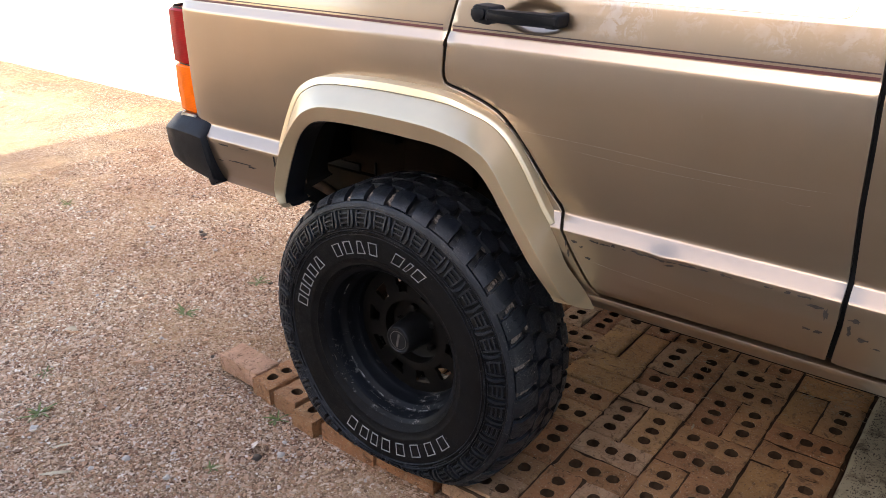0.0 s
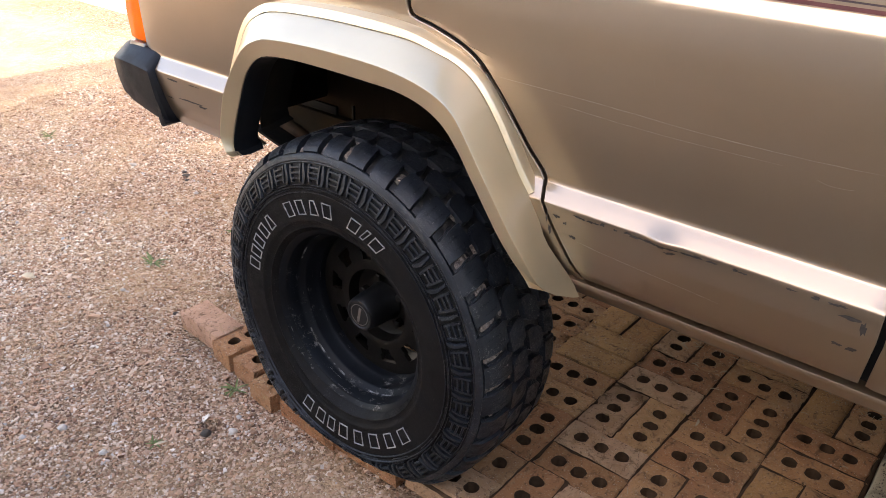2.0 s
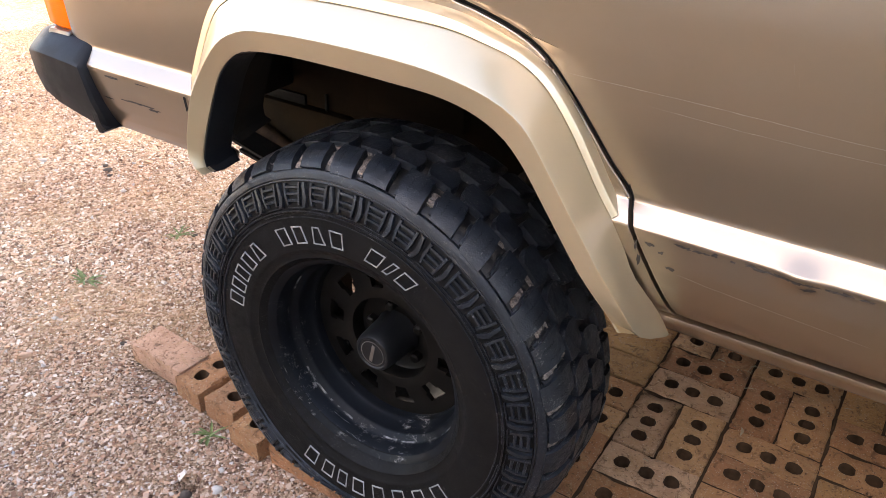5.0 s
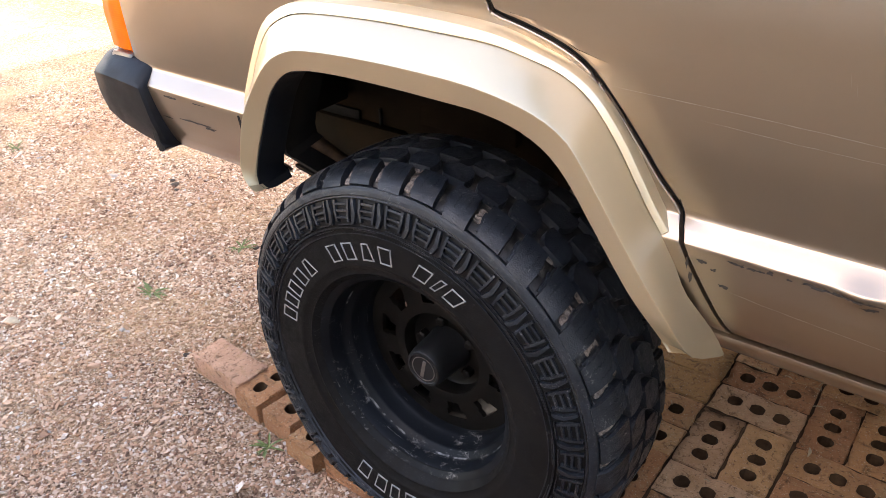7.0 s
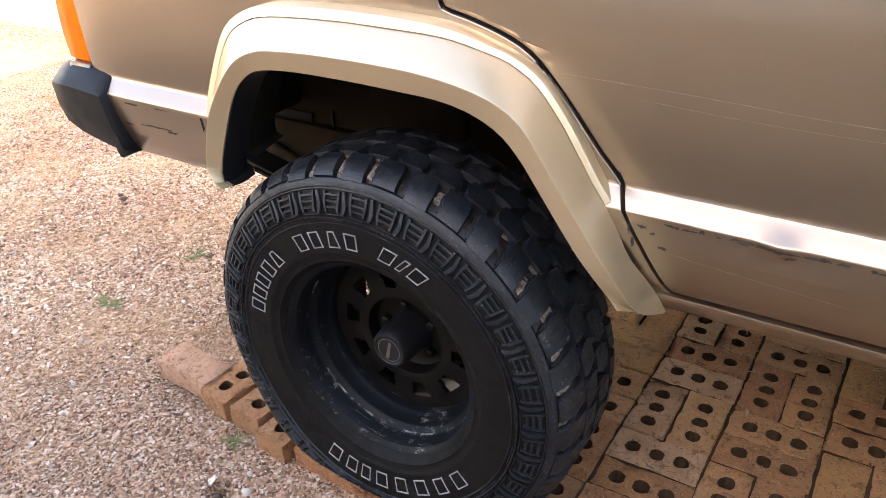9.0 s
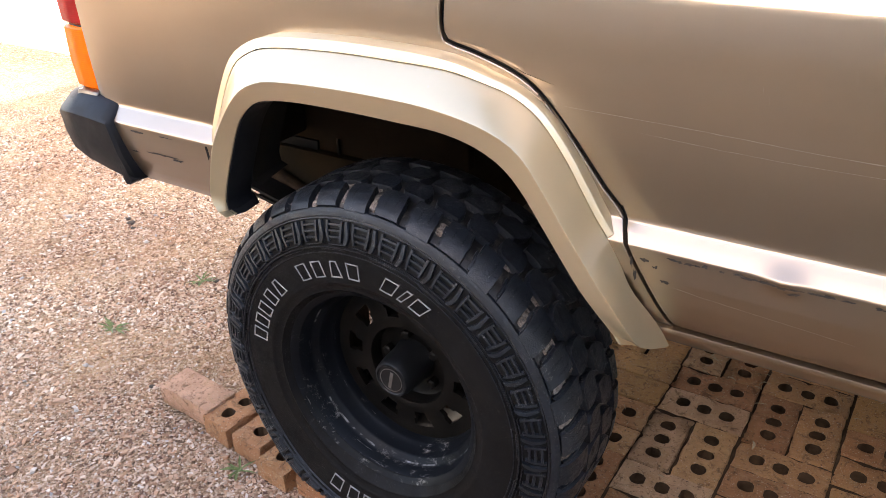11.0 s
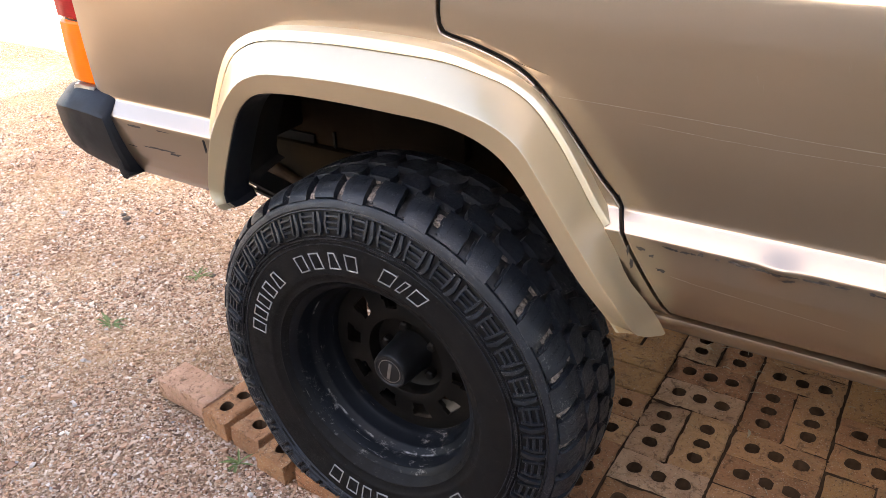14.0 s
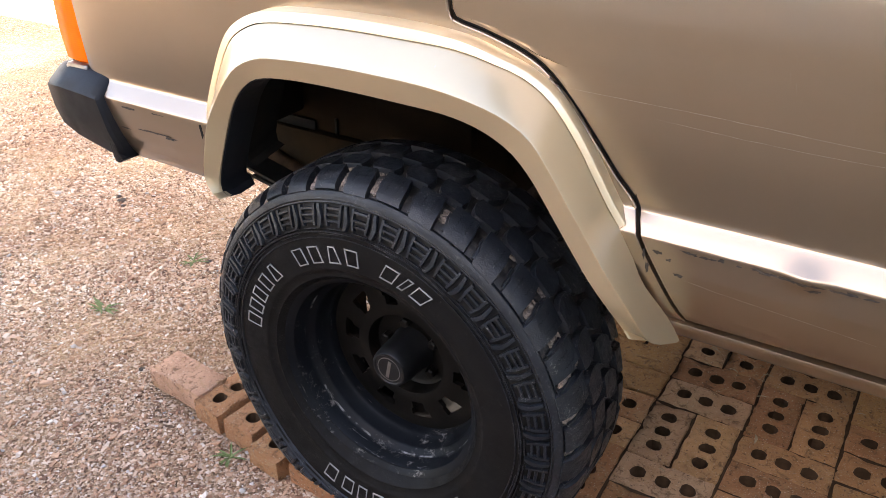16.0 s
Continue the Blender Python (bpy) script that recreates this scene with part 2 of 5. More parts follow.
PAINT, PAINT_DOOR, FLARE = mat_paint("tan_metallic_paint"), mat_paint("tan_metallic_door_paint", True), mat_flare()
PLASTIC = mat_plain("black_plastic", (0.008, 0.0085, 0.0105), 0.42, 0, 0.3, 18, 0.2, ((0.05, 0.044, 0.039), 0.20), spec=0.17)
# black for gaps; also paints in the shade of slits, grooves and cuts
TRIM_BLACK = mat_plain("black_rubber_seal", (0.005, 0.005, 0.0055), 0.6, 0, 0.2, 30, 0.1, spec=0.15)
INNER_PANEL = mat_plain("dusty_tan_undercoat", (0.028, 0.018, 0.010), 0.85, 0, 0.45, 8, 0.4, ((0.065, 0.040, 0.022), 0.4), spec=0.10)
RUST = mat_plain("rusty_pipe", (0.14, 0.080, 0.045), 0.8, 0, 0.6, 30, 0.5, ((0.05, 0.03, 0.02), 0.5), spec=0.2)
UNDER = mat_plain("dirty_undercoat", (0.012, 0.0095, 0.0075), 0.85, 0, 0.4, 9, 0.4, ((0.05, 0.036, 0.024), 0.4), spec=0.15)
STEEL = mat_plain("rusty_chassis_steel", (0.018, 0.014, 0.011), 0.8, 0.0, 0.4, 22, 0.4, ((0.09, 0.06, 0.04), 0.5), spec=0.2)
CASING, TREAD, GROOVES = mat_rubber("sidewall_rubber", 0.012, 0.07, 0.22), mat_rubber("tread_rubber", 0.02, 0.36, 0.9, True), mat_rubber("dusty_groove_rubber", 0.55)
_k = Mat("mud_caked_rubber", 0.9, 0.0, 0.2)
_m = _k.mask(_k.noise(85, 8, 0.75, dist=1.5), 0.38, 0.52)
_k.color(_k.mix(_m, (0.009, 0.010, 0.012), _k.mix(_k.mask(_k.noise(210, 4), 0.35, 0.65), (0.30, 0.245, 0.205), (0.13, 0.10, 0.083)))).bump(_k.noise(160, 6, 0.7), 0.8, 0.003)
MUD = _k.m
RIM = mat_rim()
HUBPLASTIC = mat_plain("hub_cap_black", (0.006, 0.0065, 0.0075), 0.45, 0, 0.3, 40, 0.1, ((0.05, 0.05, 0.05), 0.2), spec=0.25)
MARK = mat_plain("raised_white_rubber", (0.30, 0.30, 0.29), 0.7, 0, 0.5, 60, 0.2)
BRICK = mat_brick("brick_clay", [(0.35, 0.145, 0.072), (0.50, 0.275, 0.140), (0.44, 0.195, 0.092), (0.60, 0.355, 0.180), (0.42, 0.185, 0.080), (0.40, 0.215, 0.105), (0.62, 0.405, 0.265)])
BRICK_PLAIN = mat_brick("brick_clay_plain", [(0.50, 0.275, 0.118), (0.56, 0.305, 0.130), (0.57, 0.28, 0.112)])
BRICK_PINK = mat_brick("brick_clay_pink", [(0.60, 0.35, 0.235), (0.62, 0.37, 0.25)])
GROUND, STONES, CONCRETE, WALL = mat_ground(), mat_stones(), mat_concrete(), mat_wall()
RED, AMBER = mat_glossy_lens("red_lens", (0.30, 0.006, 0.008)), mat_glossy_lens("amber_lens", (0.92, 0.150, 0.003))
STRIPE = mat_plain("dark_red_tape", (0.115, 0.022, 0.020), 0.45, 0, 0.3, 40, 0.05)
STRIPE2 = mat_plain("brown_tape", (0.045, 0.018, 0.016), 0.45, 0, 0.3, 40, 0.05)
SCRATCH = mat_plain("bare_scratch", (0.40, 0.315, 0.23), 0.5, 0.3, 0.3, 90, 0.1)
GLUE = mat_plain("old_black_glue", (0.055, 0.039, 0.029), 0.75, 0, 0.8, 150, 0.5)
GREEN = mat_plain("weed_green", (0.15, 0.185, 0.05), 0.65, 0, 0.4, 90, 0.1)
STRAW = mat_plain("dry_straw", (0.52, 0.42, 0.28), 0.8, 0, 0.35, 60, 0.2)
DARK_LITTER = mat_plain("dark_litter", (0.075, 0.053, 0.038), 0.95, 0, 0.5, 60, 0.5)
# near-mirror surface, added so the windows' sky reflection turns white
MIRROR_GLASS = mat_plain("window_film", (0.72, 0.73, 0.76), 0.06, 0.95, 0.05, 4, 0.0)
CHROME = mat_plain("worn_chrome", (0.30, 0.29, 0.28), 0.3, 0.9, 0.3, 60, 0.1)
HOUSE = mat_plain("tan_render", (0.80, 0.74, 0.66), 0.9, 0, 0.3, 3, 0.3)
DISC = mat_plain("dusty_black_disc", (0.0045, 0.0038, 0.0032), 0.5, 0, 0.4, 30, 0.2, ((0.022, 0.017, 0.013), 0.35), spec=0.14)
# joint soil; also used to paint shade into the brick cores
SOIL_AND_CORE_SHADE = mat_plain("joint_soil", (0.090, 0.052, 0.030), 0.95, 0, 0.5, 40, 0.8, ((0.12, 0.08, 0.05), 0.4), spec=0.15)
# dull dark grey, used only to darken what the lower doors reflect
REFLECTION_DARKENER = mat_plain("oil_stained_concrete", (0.085, 0.075, 0.062), 0.9, 0, 0.4, 5, 0.5, ((0.13, 0.115, 0.095), 0.5), spec=0.2)


# ---- mesh helpers ----
def finish(name, bm, material, smooth=40.0):
    me = bpy.data.meshes.new(name)
    bmesh.ops.recalc_face_normals(bm, faces=bm.faces)
    if smooth:
        for f in bm.faces:
            f.smooth = True
        lim = radians(smooth)
        for e in bm.edges:
            if len(e.link_faces) == 2 and e.calc_face_angle(0) > lim:
                e.smooth = False
    bm.to_mesh(me)
    bm.free()
    me.materials.append(material)
    return me


def part(name, bm, material, parent, label="", smooth=40.0):
    """Links a bmesh, given in world places, as one mesh under a thing or a part."""
    ob = new(name, bm if isinstance(bm, bpy.types.Mesh) else finish(name, bm, material, smooth))
    if parent is not None:
        ob.parent = parent
        ob.matrix_parent_inverse = world_of(parent).inverted()
    if label:
        tagged(ob, label)
    return ob


def world_of(ob):
    m = ob.matrix_basis.copy()
    p = ob.parent
    if p is not None:
        m = world_of(p) @ ob.matrix_parent_inverse @ m
    return m


def thing(name, place, label, category, group="", kind=""):
    ob = new(name)
    ob.empty_display_size = 0.1
    ob.location = place
    return tagged(ob, label, category, group, kind)


def single(name, bm, material, label, category, kind="", group="", smooth=40.0):
    return tagged(part(name, bm, material, None, "", smooth), label, category, group, kind)


def box(bm, lo, hi, bevel=0.0, seg=2, m=None):
    r = bmesh.ops.create_cube(bm, size=1)
    vs = r["verts"]
    for v in vs:
        v.co = Vector([lo[i] + (v.co[i] + 0.5) * (hi[i] - lo[i]) for i in range(3)])
    if bevel:
        es = list({e for v in vs for e in v.link_edges})
        out = bmesh.ops.bevel(bm, geom=es, offset=bevel, segments=seg, affect='EDGES', profile=0.5)
        vs = list({v for f in out["faces"] for v in f.verts} | {v for v in vs if v.is_valid})
    if m is not None:
        for v in vs:
            v.co = m @ v.co
    return vs


def loft(bm, rows, closed=False):
    """Quads between rows of equally many places."""
    vs = [[bm.verts.new(p) for p in r] for r in rows]
    for a, b in zip(vs, vs[1:]):
        n = len(a)
        for i in range(n if closed else n - 1):
            j = (i + 1) % n
            bm.faces.new((a[i], a[j], b[j], b[i]))
    return vs


def tube(bm, pts, r, n=10, cap=True):
    rows = []
    for i, p in enumerate(pts):
        d = (Vector(pts[min(i + 1, len(pts) - 1)]) - Vector(pts[max(i - 1, 0)])).normalized()
        u = d.orthogonal().normalized()
        w = d.cross(u)
        rr = r[i] if isinstance(r, (list, tuple)) else r
        rows.append([Vector(p) + rr * (math.cos(a) * u + math.sin(a) * w) for a in [2 * math.pi * k / n for k in range(n)]])
    vs = loft(bm, rows, True)
    if cap:
        bm.faces.new(vs[0])
        bm.faces.new(vs[-1])


def resample(pts, n):
    """n places evenly along a smoothed line through pts."""
    P = [Vector(p) for p in pts]
    dense = []
    for i in range(len(P) - 1):
        a, b, c, d = P[max(i - 1, 0)], P[i], P[i + 1], P[min(i + 2, len(P) - 1)]
        for k in range(12):
            t = k / 12
            dense.append(0.5 * ((2 * b) + (c - a) * t + (2 * a - 5 * b + 4 * c - d) * t * t + (3 * b - a - 3 * c + d) * t ** 3))
    dense.append(P[-1])
    acc = [0.0]
    for p, q in zip(dense, dense[1:]):
        acc.append(acc[-1] + (q - p).length)
    out, j = [], 0
    for k in range(n):
        s = acc[-1] * k / (n - 1)
        while j < len(acc) - 2 and acc[j + 1] < s:
            j += 1
        f = (s - acc[j]) / max(acc[j + 1] - acc[j], 1e-9)
        out.append(dense[j].lerp(dense[j + 1], min(max(f, 0), 1)))
    return out


def smoothstep(a, b, x):
    t = min(max((x - a) / (b - a), 0), 1)
    return t * t * (3 - 2 * t)


# ---- the place: ground, walls, slab ----
PAVE = (-0.80, 0.955, -0.04, 1.75)      # the brick paving: x and y limits


def ground_z(x, y):
    h = 0.010 * noise.noise((x * 0.9, y * 0.9, 3.1)) + 0.006 * noise.noise((x * 3.1, y * 3.1, 7.7)) + 0.0025 * noise.noise((x * 17, y * 17, 1.3))
    inside = smoothstep(-0.86, -0.74, x) * smoothstep(-0.06, 0.06, y)
    h -= 0.02 * inside
    d = math.hypot(x + 0.362, y + 0.176)
    h -= 0.035 * (1 - smoothstep(0.010, 0.030, d))
    return h


def axis_steps(lo, hi, step, far):
    a = [lo + i * step for i in range(int(round((hi - lo) / step)) + 1)]
    s, up = step, a[-1]
    while up < far:
        s *= 1.35
        up += s
        a.append(up)
    s, dn = step, a[0]
    while dn > -far:
        s *= 1.35
        dn -= s
        a.insert(0, dn)
    return a


gx, gy = axis_steps(-2.4, 1.0, 0.016, 300), axis_steps(-0.9, 1.4, 0.016, 300)
bm = bmesh.new()
loft(bm, [[(x, y, ground_z(x, y)) for x in gx] for y in gy])
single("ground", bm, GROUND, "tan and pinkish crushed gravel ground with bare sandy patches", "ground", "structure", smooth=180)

bm = bmesh.new()
xs = [-14 + 0.25 * i for i in range(73)]
prof = [(-0.022, -0.2), (-0.022, 0.050), (-0.018, 0.056), (0.004, 0.060), (0.006, 0.08), (0.004, 1.1), (0.0, 2.15), (0.03, 2.2), (0.17, 2.2), (0.2, 2.15), (0.2, -0.2)]
loft(bm, [[(x, 2.22 + d + 0.012 * noise.noise((x, z * 2, 0)), z) for d, z in prof] for x in xs])
single("wall_boundary", bm, WALL, "white painted masonry yard wall in full sun", "wall", "structure")

# unseen house that casts the yard's shade, kept pale to brighten the doors' reflection
bm = bmesh.new()
box(bm, (-4.19, -10.0, -0.2), (12.0, -4.2, 3.76))
# wing added only to block skylight from the right
box(bm, (2.0, -4.195, -0.2), (12.0, -1.0, 2.65))
single("wall_house", bm, HOUSE, "plain pale rendered house wall, unseen, with an added wing, that shades the yard", "wall", "structure")

# runs on unseen towards the house, added to lessen light bounced off the ground
bm = bmesh.new()
rows = []
for i in range(70):
    y = -4.5 + 6.4 * i / 69
    e = 0.947 + 0.010 * noise.noise((y * 6, 2, 1)) + 0.004 * noise.noise((y * 31, 5, 1))
    rows.append([(e + 0.004, y, -0.05), (e, y, 0.060), (e + 0.003, y, 0.072), (e + 0.012, y, 0.078)] +
                [(1.0 + 0.3 * k, y, 0.079 + 0.002 * noise.noise((k, y * 5, 0))) for k in range(22)])
loft(bm, rows)
single("concrete_slab", bm, CONCRETE, "old stained concrete slab edge littered with dark debris", "slab", "structure")
# unseen slab, added only to darken the reflection in the lower doors
bm = bmesh.new()
box(bm, (-2.6, -1.55, -0.05), (0.945, -1.00, 0.050), 0.006)
single("yard_apron", bm, REFLECTION_DARKENER, "unseen dark slab added to darken the reflection in the doors", "slab", "structure")

# ---- the vehicle ----
HUB = Vector((0.0, 0.058, 0.394))
suv = thing("suv", (0.6, 0.87, 0.0), "tan metallic four-door off-road wagon with scuffed doors parked on bricks", "car")

# how far out the body side stands at each height
SIDE = [(0.6, 0.064), (0.64, 0.05), (0.656, 0.038), (0.664, 0.029), (0.675, 0.0215), (0.69, 0.015), (0.715, 0.0078), (0.75, 0.0012), (0.78, -0.0024), (0.7925, -0.003), (0.7945, -0.0026),
        (0.796, -0.0014), (0.808, 0.009), (0.818, 0.0182), (0.8202, 0.02), (0.823, 0.0209), (0.827, 0.0211), (0.831, 0.021), (0.837, 0.0206), (0.87, 0.0185), (0.92, 0.016), (0.97, 0.0145),
        (1.02, 0.0135), (1.07, 0.013), (1.105, 0.013), (1.118, 0.0131), (1.1225, 0.0136), (1.126, 0.0146), (1.1285, 0.0158), (1.142, 0.0228), (1.1445, 0.024), (1.148, 0.0246), (1.152, 0.025),
        (1.156, 0.0254), (1.17, 0.0272), (1.2, 0.0332), (1.22, 0.0392), (1.6, 0.1782)]


def side_y(z):
    if z <= SIDE[0][0]:
        return SIDE[0][1]
    for (a, p), (b, q) in zip(SIDE, SIDE[1:]):
        if z <= b:
            return p + (q - p) * (z - a) / (b - a)
    return SIDE[-1][1]


def body_y(x, z):
    """The body side with the door-handle cup, the crease dent bulged outward for its highlight and the rounded rear
    corner.
    """
    y = side_y(z)
    d = ((x - 0.332) / 0.060) ** 2 + ((z - 1.188) / 0.026) ** 2
    if d < 1.6:
        y += 0.011 * (1 - smoothstep(0.10, 1.55, d))
    d = math.hypot((x - 0.642) / 0.026, (z - 0.792) / 0.014)
    if d < 2.5:
        y -= 0.0055 * math.exp(-d * d * 1.2)
    y += 0.0006 * noise.noise((x * 3, z * 4, 5))
    if x < -0.68:
        y += 2.0 * (-0.68 - x) ** 2
    return y


def panel(outline, extra=(), thick=0.022, xstep=0.05):
    """A sheet with that outline in x and z, bent to the body side, with turned-in edges."""
    from mathutils.geometry import tessellate_polygon
    bm = bmesh.new()
    vs = [bm.verts.new((x, 0, z)) for x, z in outline]
    for tri in tessellate_polygon([[Vector((x, z, 0)) for x, z in outline]]):
        try:
            bm.faces.new([vs[i] for i in tri])
        except ValueError:
            pass
    xa, xb = min(p[0] for p in outline), max(p[0] for p in outline)
    za, zb = min(p[1] for p in outline), max(p[1] for p in outline)
    cuts = [((0, 0, z), (0, 0, 1)) for z, _ in SIDE if za < z < zb]
    n = int((xb - xa) / xstep)
    cuts += [((xa + (i + 0.5) * (xb - xa) / n, 0, 0), (1, 0, 0)) for i in range(n)]
    for co, no in cuts:
        bmesh.ops.bisect_plane(bm, geom=bm.verts[:] + bm.edges[:] + bm.faces[:], plane_co=co, plane_no=no, dist=1e-5)
    for (x0, x1, z0, z1, st) in extra:
        for axis, lo, hi in ((0, x0, x1), (2, z0, z1)):
            for i in range(int((hi - lo) / st) + 1):
                c = lo + i * st
                co, no = [0, 0, 0], [0, 0, 0]
                co[axis], no[axis] = c, 1
                fs = [f for f in bm.faces if x0 - 0.06 < f.calc_center_median().x < x1 + 0.06 and z0 - 0.03 < f.calc_center_median().z < z1 + 0.03]
                geom = list({v for f in fs for v in f.verts}) + list({e for f in fs for e in f.edges}) + fs
                bmesh.ops.bisect_plane(bm, geom=geom, plane_co=co, plane_no=no, dist=1e-5)
    bmesh.ops.remove_doubles(bm, verts=bm.verts, dist=1e-5)
    for v in bm.verts:
        v.co.y = body_y(v.co.x, v.co.z)
    rim = [e for e in bm.edges if len(e.link_faces) == 1]
    out = bmesh.ops.extrude_edge_only(bm, edges=rim)
    for v in [g for g in out["geom"] if isinstance(g, bmesh.types.BMVert)]:
        v.co.y += thick
    bmesh.ops.bevel(bm, geom=[e for e in rim if e.is_valid], offset=0.0009, segments=1, affect='EDGES', profile=0.5)
    return bm


DOOR_EDGE = [(0.150, 1.60), (0.150, 1.30), (0.140, 1.206), (0.126, 1.139), (0.120, 1.094), (0.118, 1.062), (0.124, 1.042), (0.139, 1.034), (0.175, 1.026), (0.232, 1.008), (0.274, 0.985),
             (0.316, 0.941), (0.350, 0.899), (0.382, 0.857), (0.399, 0.839), (0.414, 0.820), (0.422, 0.803), (0.430, 0.786), (0.4565, 0.737), (0.4885, 0.678), (0.497, 0.662)]
LIP = [(-0.335, 0.702), (-0.362, 0.716), (-0.375, 0.765), (-0.374, 0.840), (-0.362, 0.890), (-0.326, 0.951), (-0.276, 0.988), (-0.208, 1.007), (-0.085, 1.014), (0.03, 1.014), (0.135, 1.013), (0.211, 0.999), (0.252, 0.984),
       (0.288, 0.961), (0.325, 0.921), (0.362, 0.866), (0.402, 0.808), (0.440, 0.750), (0.476, 0.694), (0.510, 0.648)]


arch = [(p.x, p.y) for p in resample([(x, z, 0) for x, z in LIP], 60)]
arch_in = [(0.02 + (x - 0.02) * 0.96, z - 0.014) for x, z in arch]
edge = [(p.x, p.y) for p in resample([(x, z, 0) for x, z in DOOR_EDGE], 70)]
# rear side panel: door edge down, along the wheel arch, the rear skirt and up the corner
outline = edge + [(0.503, 0.648)] + arch_in[::-1] + [(-0.385, 0.655), (-0.47, 0.652), (-0.62, 0.660), (-0.69, 0.662), (-0.727, 0.69), (-0.742, 0.80), (-0.744, 1.15), (-0.72, 1.60)]
part("quarter_panel", panel(outline), PAINT, suv, smooth=30)


def beside(line, wide, narrow):
    """The line moved towards the door: wide between the two creases, narrow above and below them."""
    out = []
    for i, (x, z) in enumerate(line):
        a, b = line[max(i - 1, 0)], line[min(i + 1, len(line) - 1)]
        n = math.hypot(b[0] - a[0], b[1] - a[1])
        w = narrow + (wide - narrow) * smoothstep(0.812, 0.836, z) * smoothstep(1.135, 1.118, z)
        out.append((x - (b[1] - a[1]) / n * w, z + (b[0] - a[0]) / n * w))
    return out


d_edge = beside(edge, 0.0120, 0.0060)
front = [(0.936, 0.668), (0.945, 0.75), (0.946, 0.80), (0.944, 0.85), (0.938, 0.95), (0.935, 1.05), (0.931, 1.14), (0.926, 1.22), (0.90, 1.60)]
door = part("rear_door", panel(d_edge + [(0.512, 0.664)] + front, [(0.25, 0.42, 1.155, 1.222, 0.007), (0.59, 0.70, 0.785, 0.825, 0.006)]), PAINT_DOOR, suv,
            "tan rear door with scratches, a dented crease and old glue marks", smooth=30)
ff = [(x + 0.0090, z) for x, z in front]
part("front_door", panel(ff[::-1] + [(0.955, 0.664), (1.98, 0.664), (1.98, 1.22), (1.90, 1.60)]), PAINT, suv, smooth=30)

# pinstripes, window, handle and marks on the doors
def on_side(bm, pts, off=0.0009):
    """A flat patch that lies on the body side."""
    vs = [bm.verts.new((x, body_y(x, z) - off, z)) for x, z in pts]
    bm.faces.new(vs)


def stripe(x0, x1, z0, z1, material, parent, label):
    bm = bmesh.new()
    n = max(2, int((x1 - x0) / 0.05))
    rows = []
    for i in range(n + 1):
        x = x0 + (x1 - x0) * i / n
        rows.append([(x, body_y(-0.5, z0) - 0.0014, z0), (x, body_y(-0.5, z1) - 0.0014, z1)])
    loft(bm, rows)
    part("pinstripe", bm, material, parent, label)


quarter = suv.children[0]
for x0, x1, par in ((-0.70, 0.116, quarter), (0.140, 0.928, door), (0.947, 1.97, suv.children[2])):
    stripe(x0, x1, 1.1465, 1.1515, STRIPE, par, "wide dark red pinstripe")
    stripe(x0, x1, 1.1555, 1.1578, STRIPE2, par, "thin brown pinstripe")


def rounded(pts, r, n=5):
    """A polygon with rounded corners."""
    out = []
    for i, p in enumerate(pts):
        a, b, c = Vector(pts[i - 1]), Vector(p), Vector(pts[(i + 1) % len(pts)])
        rr = min(r, (a - b).length * 0.45, (c - b).length * 0.45)
        p0, p1 = b + (a - b).normalized() * rr, b + (c - b).normalized() * rr
        for k in range(n + 1):
            t = k / n
            out.append(tuple((1 - t) ** 2 * p0 + 2 * t * (1 - t) * b + t * t * p1))
    return out


def slab(bm, pts, y0, y1, bevel=0.0, seg=2):
    """A plate with that outline in x and z, between two depths; the outer edge is bevelled."""
    a = [bm.verts.new((x, y0, z)) for x, z in pts]
    b = [bm.verts.new((x, y1, z)) for x, z in pts]
    fa = bm.faces.new(a)
    bm.faces.new(b)
    n = len(pts)
    for i in range(n):
        bm.faces.new((a[i], a[(i + 1) % n], b[(i + 1) % n], b[i]))
    if bevel:
        bmesh.ops.bevel(bm, geom=list(fa.edges), offset=bevel, segments=seg, affect='EDGES', profile=0.5)


for x0, x1, par, name in ((0.36, 0.876, door, "window"), (1.02, 1.85, suv.children[2], "window")):
    bm = bmesh.new()
    pts = rounded([(x0, 1.229), (x1, 1.229), (x1 - 0.03, 1.55), (x0 - 0.02, 1.55)], 0.025)
    vs = [bm.verts.new((x, side_y(z) - 0.0025, z)) for x, z in pts]
    bm.faces.new(vs)
    part(name, bm, MIRROR_GLASS, par, "door window with an added mirror surface that shows a bright sky")

handle = bmesh.new()
slab(handle, rounded([(0.203, 1.176), (0.248, 1.170), (0.262, 1.181), (0.257, 1.204), (0.207, 1.207)], 0.010), -0.006, 0.034, 0.005)
h = part("door_handle", handle, PLASTIC, door, "black plastic door handle with push button")
bm = bmesh.new()
slab(bm, rounded([(0.242, 1.177), (0.394, 1.177), (0.396, 1.200), (0.242, 1.200)], 0.006), -0.012, 0.012, 0.005)
part("grip", bm, PLASTIC, h)
bm = bmesh.new()
slab(bm, rounded([(0.368, 1.1755), (0.397, 1.1755), (0.398, 1.2015), (0.368, 1.2015)], 0.006), -0.010, 0.036, 0.004)
part("grip_mount", bm, PLASTIC, h)
bm = bmesh.new()
slab(bm, rounded([(0.208, 1.181), (0.236, 1.179), (0.240, 1.199), (0.210, 1.202)], 0.006), -0.011, -0.004, 0.003)
part("push_button", bm, PLASTIC, h)

rng = random.Random(5)


